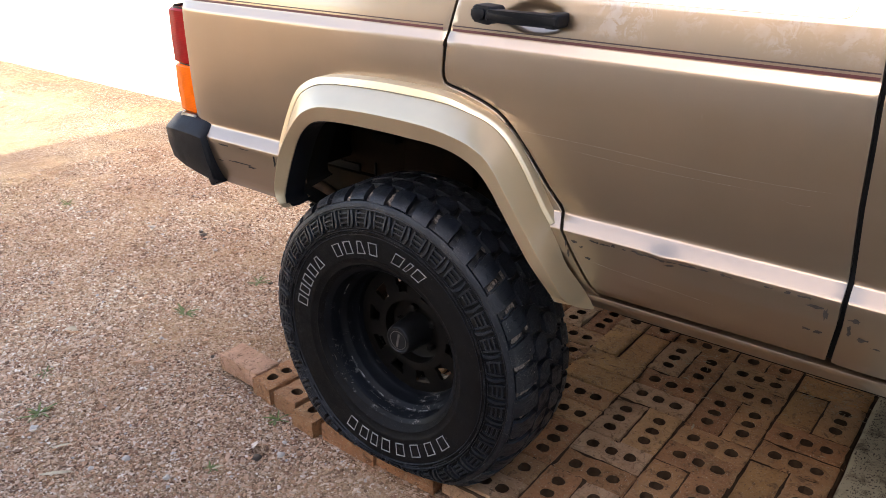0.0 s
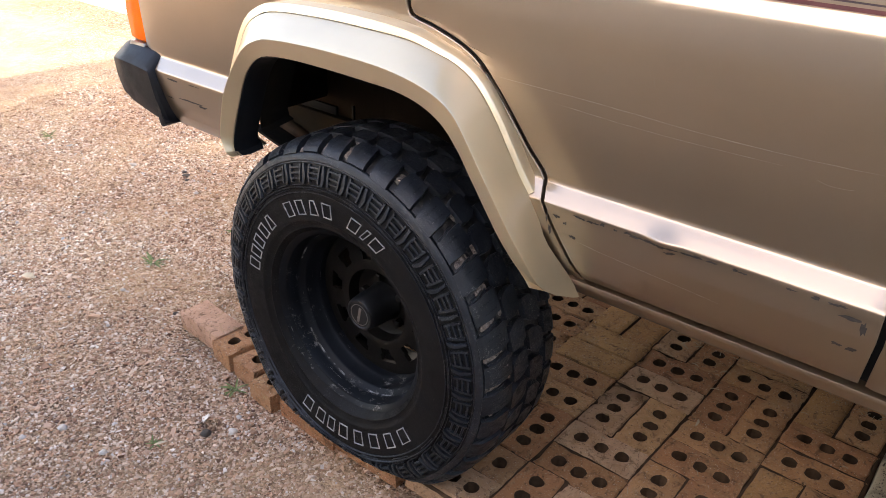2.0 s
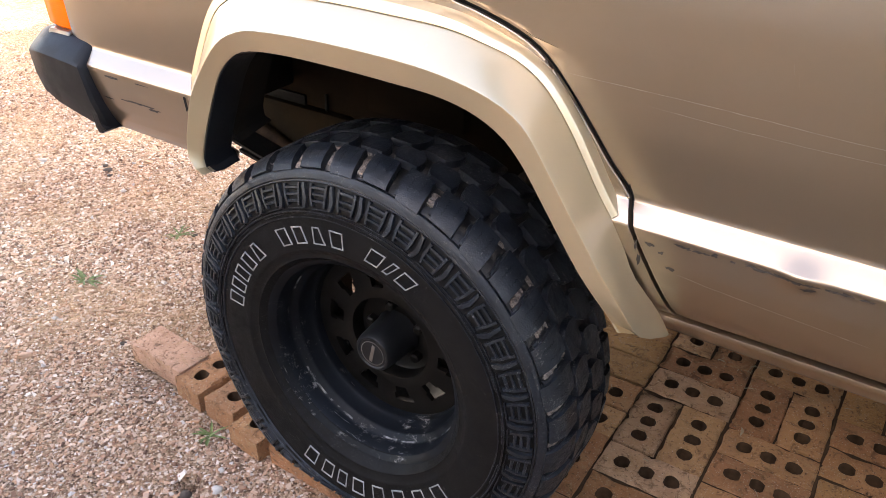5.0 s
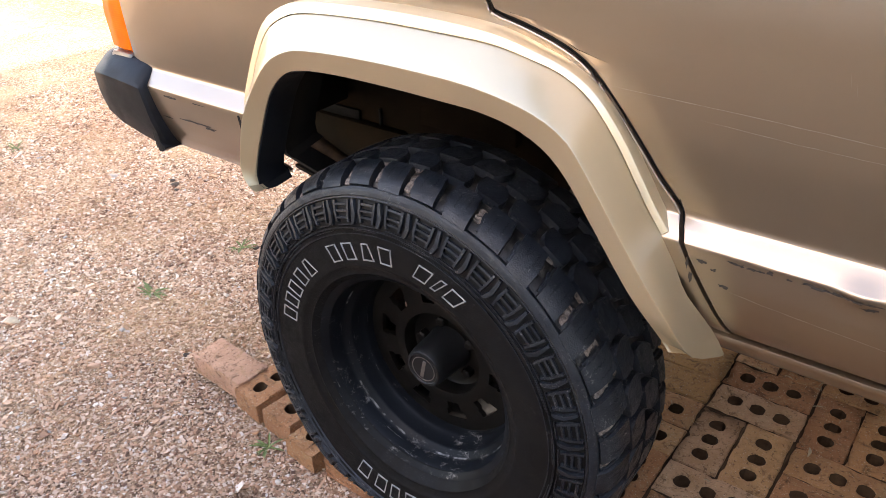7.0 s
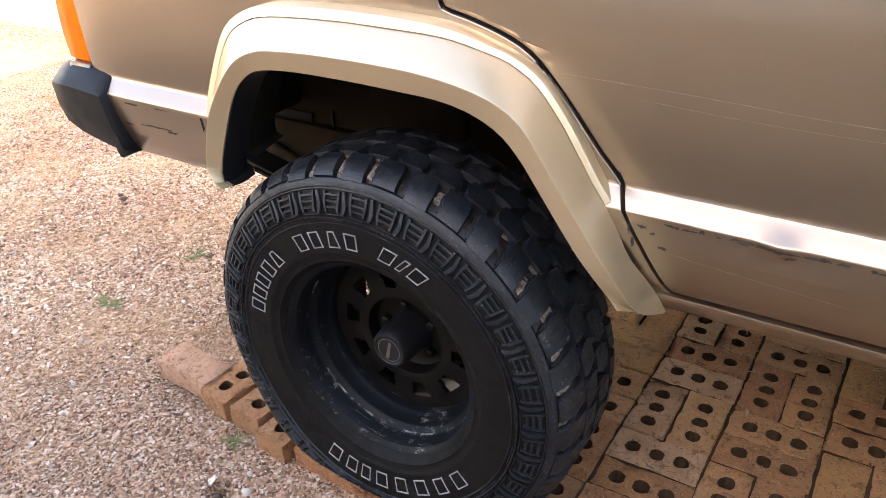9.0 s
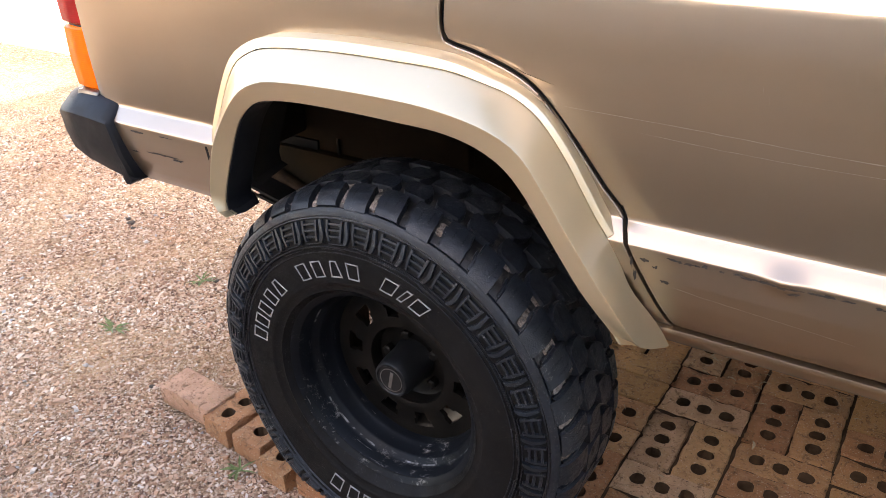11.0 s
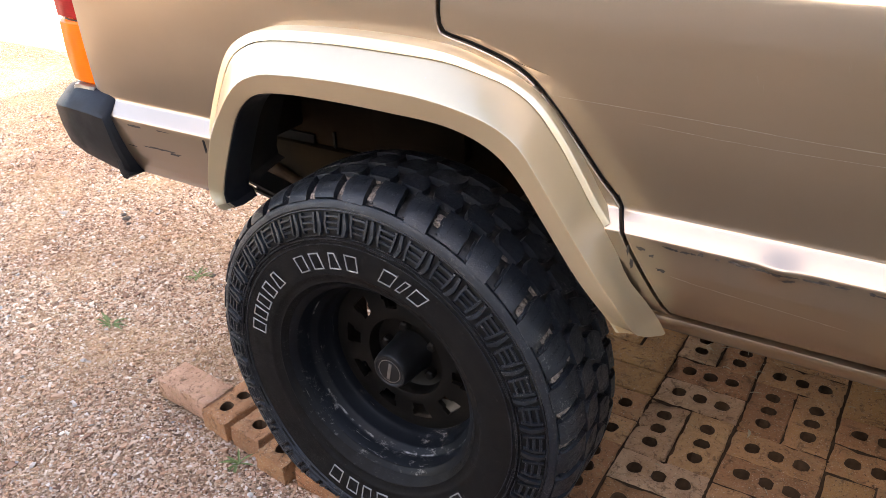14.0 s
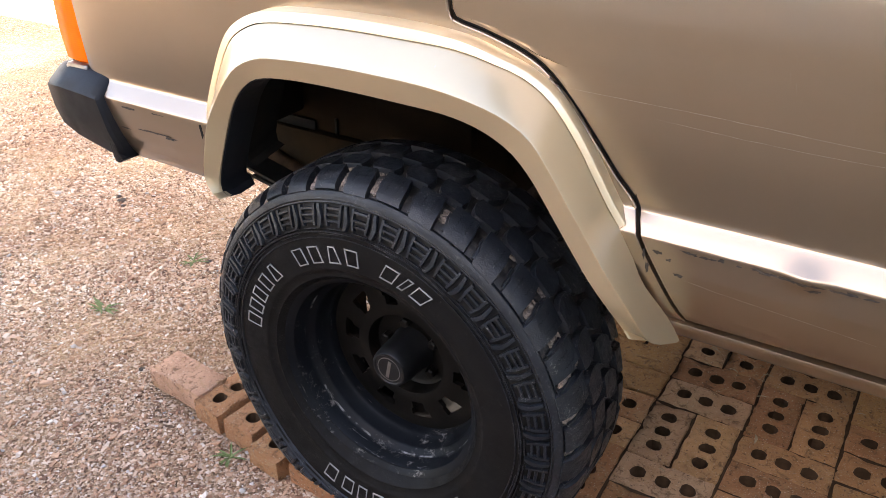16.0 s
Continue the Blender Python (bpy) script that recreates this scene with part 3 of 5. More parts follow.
def ragged(bm, cx, cz, w, hgt, n=11, off=0.0008):
    pts = []
    for i in range(n):
        a = 2 * math.pi * i / n
        r = 0.30 + 0.60 * rng.random()
        pts.append((cx + w * 0.5 * r * math.cos(a), cz + hgt * 0.5 * r * math.sin(a)))
    on_side(bm, pts, off)


# rows of old glue under the crease, where a strip was torn off
bm = bmesh.new()
for i in range(46):
    x = 0.43 + 0.50 * i / 45
    if rng.random() < 0.42 or 0.60 < x < 0.70:
        ragged(bm, x, 0.788 - 0.002 * rng.random(), 0.010 + 0.020 * rng.random(), 0.003 + 0.005 * rng.random())
for cx, cz, w, hg in ((0.458, 0.776, 0.022, 0.010), (0.440, 0.770, 0.006, 0.035), (0.475, 0.768, 0.012, 0.008), (0.446, 0.748, 0.008, 0.03), (0.489, 0.748, 0.018, 0.012), (0.910, 0.775, 0.045, 0.016),
                      (0.927, 0.765, 0.014, 0.03), (0.918, 0.728, 0.022, 0.014), (0.900, 0.728, 0.02, 0.008), (0.655, 0.779, 0.030, 0.008)):
    ragged(bm, cx, cz, w, hg, 13)
tagged(part("glue_residue", bm, GLUE, door, "dark torn glue residue along the crease"), kind="stuff")
bm = bmesh.new()
for cx, cz, w, hg in ((0.972, 0.768, 0.030, 0.016), (0.965, 0.745, 0.012, 0.03), (0.985, 0.735, 0.03, 0.012), (1.01, 0.725, 0.03, 0.006)):
    ragged(bm, cx, cz, w, hg, 13)
tagged(part("glue_residue", bm, GLUE, suv.children[2]), kind="stuff")
bm = bmesh.new()
for cx, cz, w, hg in ((-0.60, 0.783, 0.07, 0.006), (-0.52, 0.785, 0.06, 0.005), (-0.55, 0.742, 0.13, 0.008), (-0.50, 0.738, 0.05, 0.008), (-0.63, 0.735, 0.04, 0.006)):
    ragged(bm, cx, cz, w, hg, 15)
tagged(part("glue_residue", bm, GLUE, quarter), kind="stuff")
# flat black patch painting in the shade inside a slit
bm = bmesh.new()
on_side(bm, rounded([(-0.408, 0.722), (-0.401, 0.722), (-0.400, 0.788), (-0.407, 0.788)], 0.003), 0.001)
part("slot", bm, TRIM_BLACK, quarter)


def scratch(pts, w, parent):
    bm = bmesh.new()
    rows = []
    P = resample([(x, z, 0) for x, z in pts], 40)
    for i, p in enumerate(P):
        ww = w * (0.25 + 0.75 * abs(noise.noise((i * 0.7, p.x * 9, 2)))) * min(1, i / 4, (39 - i) / 4 + 0.05)
        z = p.y + 0.0008 * noise.noise((p.x * 40, 1, 1))
        rows.append([(p.x, body_y(p.x, z - ww) - 0.0008, z - ww), (p.x, body_y(p.x, z + ww) - 0.0008, z + ww)])
    loft(bm, rows)
    part("scratch", bm, SCRATCH, parent, "pale scratch through the paint")


scratch([(0.30, 0.972), (0.50, 0.968), (0.66, 0.962), (0.80, 0.962), (0.905, 0.966)], 0.0009, door)
scratch([(0.42, 0.952), (0.60, 0.945), (0.78, 0.946)], 0.0006, door)
scratch([(0.494, 0.742), (0.56, 0.735), (0.66, 0.728), (0.74, 0.722)], 0.0010, door)
scratch([(0.82, 0.94), (0.84, 0.935), (0.87, 0.938)], 0.0005, door)
for x, z in ((0.575, 1.035), (0.583, 1.025), (0.672, 1.065), (0.672, 1.058)):
    scratch([(x, z), (x + 0.002, z - 0.008), (x + 0.003, z - 0.014)], 0.0008, door)

# black strips that line the door gaps
def ribbon(line, y0, y1, w, material, name, parent):
    bm = bmesh.new()
    P = [Vector((x, z, 0)) for x, z in line]
    rows = []
    for i, p in enumerate(P):
        d = (P[min(i + 1, len(P) - 1)] - P[max(i - 1, 0)]).normalized()
        nrm = Vector((d.y, -d.x, 0))
        a, b = p - nrm * w, p + nrm * w
        yy = side_y(p.y)
        rows.append([(a.x, yy + y1, a.y), (a.x, yy + y0, a.y), (b.x, yy + y0, b.y), (b.x, yy + y1, b.y)])
    loft(bm, rows)
    part(name, bm, material, parent)


ribbon(beside(edge, 0.0040, 0.0030), 0.011, 0.03, 0.0056, TRIM_BLACK, "door_seal", suv)
# the rolled edge of the quarter panel
bm = bmesh.new()
tube(bm, [(x, side_y(z) + 0.0018, z) for x, z in edge if 0.815 < z < 1.125], 0.0024, 10)
part("rolled_edge", bm, PAINT, quarter)
# the folded hem of the door, a little behind its skin
hem = [p for p in beside(edge, 0.0098, 0.0060) if 0.830 < p[1] < 1.125]
ribbon(hem, 0.0040, 0.024, 0.0024, PAINT, "door_hem", door)
ribbon([(x + 0.0045, z) for x, z in front], 0.013, 0.03, 0.0075, TRIM_BLACK, "door_seal", suv)

# sill under the doors
bm = bmesh.new()
sill = [(0.085, 0.656), (0.050, 0.656), (0.036, 0.655), (0.032, 0.6535), (0.0310, 0.650), (0.0345, 0.642), (0.0405, 0.632), (0.050, 0.621), (0.062, 0.614), (0.075, 0.611), (0.16, 0.610), (0.16, 0.56)]
loft(bm, [[(x, y, z) for y, z in sill] for x in [0.470 + 0.08 * i for i in range(23)]])
part("sill", bm, PAINT, suv)

# wheel-arch flare
CREST = [(-0.286, 0.700), (-0.308, 0.710), (-0.317, 0.739), (-0.306, 0.790), (-0.284, 0.848), (-0.222, 0.932), (-0.168, 0.964), (-0.110, 0.973), (-0.02, 0.977), (0.07, 0.977), (0.150, 0.974), (0.215, 0.965), (0.266, 0.951),
         (0.302, 0.930), (0.330, 0.896), (0.376, 0.830), (0.423, 0.765), (0.448, 0.735), (0.466, 0.708), (0.476, 0.686), (0.483, 0.664), (0.487, 0.651), (0.4955, 0.633)]
GROOVE = [(-0.305, 0.7), (-0.34, 0.71), (-0.352, 0.745), (-0.346, 0.8), (-0.332, 0.85), (-0.279, 0.953), (-0.231, 0.991), (-0.172, 1.006), (-0.05, 1.013), (0.06, 1.013), (0.1509, 1.0098), (0.2184, 0.9942), (0.2549, 0.9815), (0.2932, 0.9558), (0.3322, 0.9088), (0.3602, 0.8648), (0.3806, 0.8289), (0.402, 0.797), (0.4185, 0.768), (0.444, 0.72), (0.466, 0.687), (0.483, 0.657), (0.4985, 0.628)]
INNER = [(-0.286, 0.698), (-0.304, 0.708), (-0.296, 0.746), (-0.270, 0.813), (-0.240, 0.877), (-0.206, 0.914), (-0.169, 0.930), (-0.10, 0.937), (-0.002, 0.938), (0.092, 0.936), (0.165, 0.933), (0.220, 0.922), (0.264, 0.901),
         (0.297, 0.869), (0.331, 0.822), (0.368, 0.770), (0.392, 0.738), (0.416, 0.711), (0.436, 0.684), (0.450, 0.662)]
N = 64


GROOVE_TOP = GROOVE[:-5]


def groove_y(p):
    """The flare's outer edge meets the body below the crease of the front leg."""
    return -0.028 if p.x < 0 else -0.028 + 0.018 * smoothstep(0.10, 0.30, p.x) + 0.006 * min(max((0.872 - p.y) / 0.075, 0), 1) + 0.029 * smoothstep(0.735, 0.630, p.y)


def crest_y(p):
    """The flare's crest comes in towards the body at the foot of the front leg."""
    return float(np.interp(p.y, (0.633, 0.651, 0.664, 0.686, 0.708, 0.735), (0.010, -0.030, -0.052, -0.072, -0.082, -0.085))) if p.x > 0 else -0.085


def inner_y(p):
    return -0.066 + (0.012 * smoothstep(0.72, 0.66, p.y) if p.x > 0 else 0.0)


def line3(line, y):
    return [Vector((p.x, y(p) if callable(y) else y, p.y)) for p in resample([(x, z, 0) for x, z in line], N)]


l_lip, l_gro, l_cre, l_inn = line3(LIP, 0.012), line3(GROOVE, groove_y), line3(CREST, crest_y), line3(INNER, inner_y)
bm = bmesh.new()
rows = []
for i in range(N):
    a, g, c, n = l_lip[i], l_gro[i], l_cre[i], l_inn[i]
    up = (g - c).normalized()
    deep = Vector((0, 0.010 if g.y < -0.02 else 0.003 + 0.012 * smoothstep(0.74, 0.80, g.z), 0))
    rows.append([g + deep, g - up * 0.0004, g - up * 0.0022 + Vector((0, -0.0006, 0)), g.lerp(c, 0.35) + Vector((0, -0.0015, 0)), g.lerp(c, 0.70) + Vector((0, -0.0012, 0)), g.lerp(c, 0.945) + Vector((0, -0.0003, 0)), g.lerp(c, 0.970), g.lerp(c, 0.993).lerp(n, 0.008), c.lerp(n, 0.020).lerp(g, 0.004), c.lerp(n, 0.060), c.lerp(n, 0.110), c.lerp(n, 0.5), c.lerp(n, 0.93), n, n + Vector((0, 0.008, 0))])
loft(bm, rows)
for k in (0, -1):
    r = [bm.verts.new(p) for p in rows[k]]
    bm.faces.new(r)
flare = part("wheel_arch_flare", bm, FLARE, suv, "pale tan wheel-arch flare", smooth=38)
bm = bmesh.new()
f_gro = line3(GROOVE_TOP, groove_y)
rows = []
for i, g in enumerate(f_gro):
    d = f_gro[min(i + 1, N - 1)] - f_gro[max(i - 1, 0)]
    out = Vector((-d.z, 0, d.x)).normalized()
    w = (0.0165 - 0.0080 * smoothstep(0.05, 0.26, g.x)) * min(1, 0.35 + i / 6)
    o = g + out * w + Vector((0, 0.005, 0))
    rows.append([Vector((o.x, max(o.y, 0.0) + 0.022, o.z)) + out * 0.0006, o + out * 0.0004 + Vector((0, 0.0012, 0)), o, g.lerp(o, 0.5) + Vector((0, -0.0005, 0)), g + out * 0.0014, g + out * 0.0010 + Vector((0, 0.002, 0)), g + out * 0.0008 + Vector((0, 0.014, 0))])
loft(bm, rows)
bm.faces.new([bm.verts.new(p) for p in rows[-1]])
part("flare_flange", bm, FLARE, flare)
# black strip laid in the flare's groove to paint in its shade
bm = bmesh.new()
loft(bm, [[f_gro[i] + Vector((0, 0.005, -0.004)), f_gro[i] + Vector((0, 0.0035, 0)), f_gro[i] + Vector((0, 0.005, 0.004))] for i in range(N)])
part("flare_seam", bm, TRIM_BLACK, flare)
# the black inner lip
bm = bmesh.new()
rows = []
for i in range(N):
    n = l_inn[i]
    c = Vector((0.03, 0, 0.55))
    out = Vector((n.x - c.x, 0, n.z - c.z)).normalized()
    rows.append([n + Vector((0, 0.002, 0)) + out * 0.0015, n + Vector((0, 0.004, 0)) - out * 0.002, n + Vector((0, 0.025, 0)) - out * 0.006, n + Vector((0, 0.065, 0)) - out * 0.002, n + Vector((0, 0.075, 0)) + out * 0.02])
loft(bm, rows)
part("inner_lip", bm, PLASTIC, flare, "black inner lip of the flare")

# wheel house, chassis and underbody
bm = bmesh.new()
cen = Vector((0.03, 0, 0.55))
rows = []
for y, k in ((0.01, 1.0), (0.10, 1.04), (0.20, 1.05), (0.42, 1.05), (0.50, 1.0)):
    rows.append([(cen.x + (p.x - cen.x) * k, y, cen.z + (p.z + 0.03 - cen.z) * k) for p in l_inn])
loft(bm, rows[:2])
behind = sum(1 for p in l_inn if p.x < 0 and p.z < 0.905)      # open low down behind the wheel
loft(bm, [r[behind:] for r in rows[1:]])
part("wheel_house", bm, UNDER, suv)
# the two thin black bars paint in the shade of a slot and seam
for name, lo, hi, bev, material in (("floor_pan", (-0.78, 0.42, 0.545), (0.015, 1.32, 1.05), 0.01, INNER_PANEL), ("fuel_tank", (-0.80, 0.45, 0.50), (-0.42, 1.30, 0.66), 0.03, UNDER),
                                    ("front_floor_pan", (0.022, 0.42, 0.665), (0.52, 1.32, 1.05), 0.01, UNDER), ("rear_box", (-0.78, 0.12, 0.668), (-0.52, 0.41, 1.20), 0.01, UNDER),
                                    ("cabin_floor", (0.53, 0.075, 0.60), (1.98, 1.66, 1.19), 0.01, UNDER), ("cargo_floor", (-0.44, 0.06, 1.055), (0.52, 1.66, 1.20), 0.01, UNDER),
                                    ("gusset", (-0.30, 0.390, 0.66), (-0.06, 0.418, 0.90), 0.004, INNER_PANEL), ("frame_slot", (-0.660, 0.412, 0.619), (-0.498, 0.4195, 0.644), 0.002, TRIM_BLACK), ("frame_seam", (-0.440, 0.413, 0.560), (-0.433, 0.4195, 0.660), 0.002, TRIM_BLACK), ("brake_line_bracket", (-0.42, 0.385, 0.74), (-0.33, 0.418, 0.765), 0.003, UNDER)):
    bm = bmesh.new()
    box(bm, lo, hi, bev)
    part(name, bm, material, suv)
bm = bmesh.new()
for k in range(5):
    L0, L1 = -0.72 + 0.11 * k, 0.60 - 0.10 * k
    pts = resample([(L0, 0, 0.565 - 0.022 * k - 0.10 * (k / 5)), (-0.35, 0, 0.485 - 0.008 * k), (0.0, 0, 0.455 - 0.008 * k), (0.32, 0, 0.485 - 0.008 * k), (L1, 0, 0.56 - 0.03 * k)], 24) if k < 2 else \
        resample([(L0, 0, 0.535 - 0.02 * k), (0.0, 0, 0.455 - 0.008 * k), (L1, 0, 0.535 - 0.02 * k)], 24)
    loft(bm, [[(p.x, 0.30, p.z), (p.x, 0.365, p.z), (p.x, 0.365, p.z - 0.007), (p.x, 0.30, p.z - 0.007)] for p in pts], True)
part("leaf_spring", bm, STEEL, suv)
bm = bmesh.new()
tube(bm, [(0, 0.13, HUB.z), (0, 1.60, HUB.z)], 0.038, 14)
tube(bm, [(0.0, 0.66, HUB.z), (0.0, 0.72, HUB.z), (0, 0.86, HUB.z), (0, 0.92, HUB.z)], [0.05, 0.13, 0.13, 0.05], 18)
part("rear_axle", bm, STEEL, suv)
bm = bmesh.new()
tube(bm, [(0.03, 0.33, 0.34), (0.14, 0.42, 0.72)], 0.022, 12)
part("shock_absorber", bm, STEEL, suv)
bm = bmesh.new()
tube(bm, resample([(-0.80, 0.40, 0.560), (-0.70, 0.395, 0.553), (-0.62, 0.39, 0.538), (-0.54, 0.39, 0.508), (-0.46, 0.40, 0.488)], 14), 0.022, 12)
part("tail_pipe", bm, RUST, suv, "rusty brown exhaust pipe")
for name, lo, hi, bev in (("frame_rail", (-0.80, 0.40, 0.52), (-0.36, 0.448, 0.62), 0.01), ("frame_rail", (0.34, 0.42, 0.50), (1.98, 0.50, 0.598), 0.01), ("silencer", (-0.40, 0.60, 0.44), (-0.28, 1.12, 0.60), 0.03)):
    bm = bmesh.new()
    box(bm, lo, hi, bev)
    part(name, bm, INNER_PANEL if name == "frame_rail" else STEEL, suv)

# rear lamp, bumper and the rest of the shell
def lamp_section(z):
    return [(-0.738, 0.050), (-0.750, 0.031), (-0.785, 0.030), (-0.820, 0.037), (-0.840, 0.056), (-0.848, 0.09), (-0.848, 0.24), (-0.76, 0.24)]


lamp = None
for name, z0, z1, material, label in (("tail_lamp", 0.972, 1.118, RED, "red upper lens of the rear lamp"), ("turn_lens", 0.838, 0.968, AMBER, "amber lower lens of the rear lamp")):
    bm = bmesh.new()
    rows = []
    for z, ins in ((z0, 0.005), (z0 + 0.005, 0.0), (0.5 * (z0 + z1), -0.001), (z1 - 0.005, 0.0), (z1, 0.005)):
        k = smoothstep(0.83, 0.90, z) * 0.006
        rows.append([(x + ins * (1 if x < -0.745 else 0) - k * (1 if x < -0.79 else 0), y + ins, z) for x, y in lamp_section(z)])
    vs = loft(bm, rows, True)
    bm.faces.new(vs[0])
    bm.faces.new(vs[-1])
    o = part(name, bm, material, suv if lamp is None else lamp, label)
    lamp = lamp or o
bm = bmesh.new()
loft(bm, [[(x + 0.006, y + 0.006, z) for x, y in lamp_section(z)] for z in (0.832, 1.124)], True)
part("lamp_housing", bm, PLASTIC, lamp)
bm = bmesh.new()
# stations along the car: x, top, ridge, foot, how far out
rows = []
for x, top, rid, foot, out in ((-0.893, 0.800, 0.776, 0.735, 0.080), (-0.889, 0.808, 0.782, 0.722, 0.042), (-0.876, 0.816, 0.788, 0.708, 0.014), (-0.850, 0.825, 0.793, 0.697, -0.005), (-0.800, 0.834, 0.799, 0.684, -0.014),
                               (-0.740, 0.832, 0.798, 0.674, -0.018), (-0.700, 0.829, 0.796, 0.668, -0.020), (-0.679, 0.826, 0.794, 0.665, -0.020), (-0.672, 0.822, 0.790, 0.667, -0.014), (-0.670, 0.818, 0.788, 0.669, 0.002)):
    sk = (x + 0.884) / 0.21 * 0.030          # the front edge leans forward at its foot
    mid = 0.5 * (rid + foot)
    rows.append([(x, 0.16, top + 0.003), (x, out + 0.050, top + 0.002), (x, out + 0.038, top - 0.003), (x, out + 0.006, rid + 0.005), (x + 0.05 * sk, out, rid - 0.002), (x + 0.5 * sk, out + 0.003, mid),
                 (x + sk, out + 0.012, foot + 0.008), (x + sk, out + 0.020, foot), (x + sk, out + 0.05, foot - 0.004), (x + sk, 0.16, foot)])
vs = loft(bm, rows)
bm.faces.new(vs[0])
bm.faces.new(vs[-1])
cap = part("bumper_end_cap", bm, PLASTIC, suv, "black plastic rear bumper end cap")
bm = bmesh.new()
slab(bm, rounded([(-0.682, 0.795), (-0.676, 0.795), (-0.652, 0.680), (-0.638, 0.671), (-0.655, 0.658), (-0.668, 0.664)], 0.004), -0.012, 0.03, 0.003)
part("rear_flap", bm, PLASTIC, cap)
bm = bmesh.new()
box(bm, (-0.90, 0.14, 0.68), (-0.78, 1.58, 0.83), 0.015)
part("rear_bumper", bm, PLASTIC, suv)
bm = bmesh.new()
slab(bm, rounded([(-0.815, 0.800), (-0.745, 0.800), (-0.745, 0.838), (-0.808, 0.838)], 0.006), 0.022, 0.20, 0.004)
part("bumper_bracket", bm, CHROME, suv)
# upper shell: tailgate, roof, far side, bonnet
bm = bmesh.new()
sec = [(0.065, 1.20), (0.20, 1.60), (0.28, 1.66), (1.46, 1.66), (1.54, 1.60), (1.70, 1.20), (1.73, 0.80), (1.69, 0.64)]
rows = []
for x, k in ((-0.82, 0.0), (-0.76, 1.0), (1.25, 1.0), (1.92, 0.0)):
    rows.append([(x, (y + (0.87 - y) * 0.06 * (1 - k)), z if z < 1.25 else (1.25 + (z - 1.25) * (0.15 if x > 1.5 else 0.9 + 0.1 * k))) for y, z in sec])
vs = loft(bm, rows)
bm.faces.new([bm.verts.new(p) for p in rows[0]])
bm.faces.new([bm.verts.new(p) for p in rows[-1]])
part("cabin_shell", bm, PAINT, suv)
bm = bmesh.new()
box(bm, (1.985, 0.03, 0.66), (3.25, 1.70, 1.17), 0.05, 3)
part("bonnet_shell", bm, PAINT, suv)

# ---- the wheel ----
def lathe(bm, prof, n, c=HUB, y_sign=-1):
    """Turns a line of (radius, depth out of the wheel's middle) round the axle."""
    rows = []
    for r, d in prof:
        rows.append([(c.x + r * math.cos(2 * math.pi * i / n), c.y + y_sign * d, c.z + r * math.sin(2 * math.pi * i / n)) for i in range(n)])
    return loft(bm, rows, True)


GROUND_LEVEL = 0.071


def settle(bm):
    """The tyre stands flat on the bricks and bulges a little above them."""
    for v in bm.verts:
        k = 1 - smoothstep(0.07, 0.26, v.co.z)
        side = (v.co.y - HUB.y) / 0.134
        v.co.y += side * 0.012 * k
        if v.co.z < GROUND_LEVEL + 0.03:
            t = v.co.z - (GROUND_LEVEL + 0.03)
            v.co.z = GROUND_LEVEL + 0.03 + max(t * 0.45, -0.030 + 0.002 * t)


# steel wheel: flange, bead seats, drop centre and pressed disc with windows
bm = bmesh.new()
lathe(bm, [(0.196, 0.098), (0.204, 0.106), (0.2095, 0.109), (0.2125, 0.107), (0.213, 0.101), (0.208, 0.097), (0.199, 0.095), (0.195, 0.088), (0.1935, 0.070), (0.190, 0.062), (0.182, 0.056),
           (0.179, 0.050), (0.1775, 0.030), (0.173, 0.024), (0.170, 0.016), (0.169, -0.05), (0.170, -0.095), (0.196, -0.105)], 96)
wheel = part("wheel", bm, RIM, suv, "black steel wheel with ten windows, scratched and mud-splashed")
# disc with ten windows: rings of quads with gaps
NW = 10
seg = NW * 16
bm = bmesh.new()
rings = [(0.1695, 0.004), (0.162, 0.004), (0.152, 0.005), (0.143, 0.006), (0.125, 0.009), (0.107, 0.011), (0.092, 0.013), (0.085, 0.011), (0.081, -0.016), (0.076, -0.020), (0.042, -0.021)]
vr = []
for r, d in rings:
    vr.append([bm.verts.new((HUB.x + r * math.cos(2 * math.pi * (i + 0.5) / seg + radians(12)), HUB.y - d, HUB.z + r * math.sin(2 * math.pi * (i + 0.5) / seg + radians(12)))) for i in range(seg)])
for k in range(len(rings) - 1):
    for i in range(seg):
        j = (i + 1) % seg
        w = i % 16
        inside = (k == 3 and 4 <= w <= 11) or (k == 4 and 5 <= w <= 10)
        if not inside:
            bm.faces.new((vr[k][i], vr[k][j], vr[k + 1][j], vr[k + 1][i]))
disc_edges = [e for e in bm.edges if len(e.link_faces) == 1 and 0.08 < math.hypot(e.verts[0].co.x - HUB.x, e.verts[0].co.z - HUB.z) < 0.155]
out = bmesh.ops.extrude_edge_only(bm, edges=disc_edges)
for v in [g for g in out["geom"] if isinstance(g, bmesh.types.BMVert)]:
    v.co.y += 0.010
part("disc", bm, DISC, wheel, "dusty black pressed disc with ten windows")
for q in range(5):
    a = radians(30 + 72 * q)
    nx, nz = HUB.x + 0.058 * math.cos(a), HUB.z + 0.058 * math.sin(a)
    bm = bmesh.new()
    tube(bm, [(nx, HUB.y + 0.022, nz), (nx, HUB.y + 0.006, nz), (nx, HUB.y + 0.003, nz)], [0.0105, 0.0105, 0.0070], 6)
    part("wheel_nut", bm, DISC, wheel, "dull black wheel nut" if q == 0 else "", smooth=20)

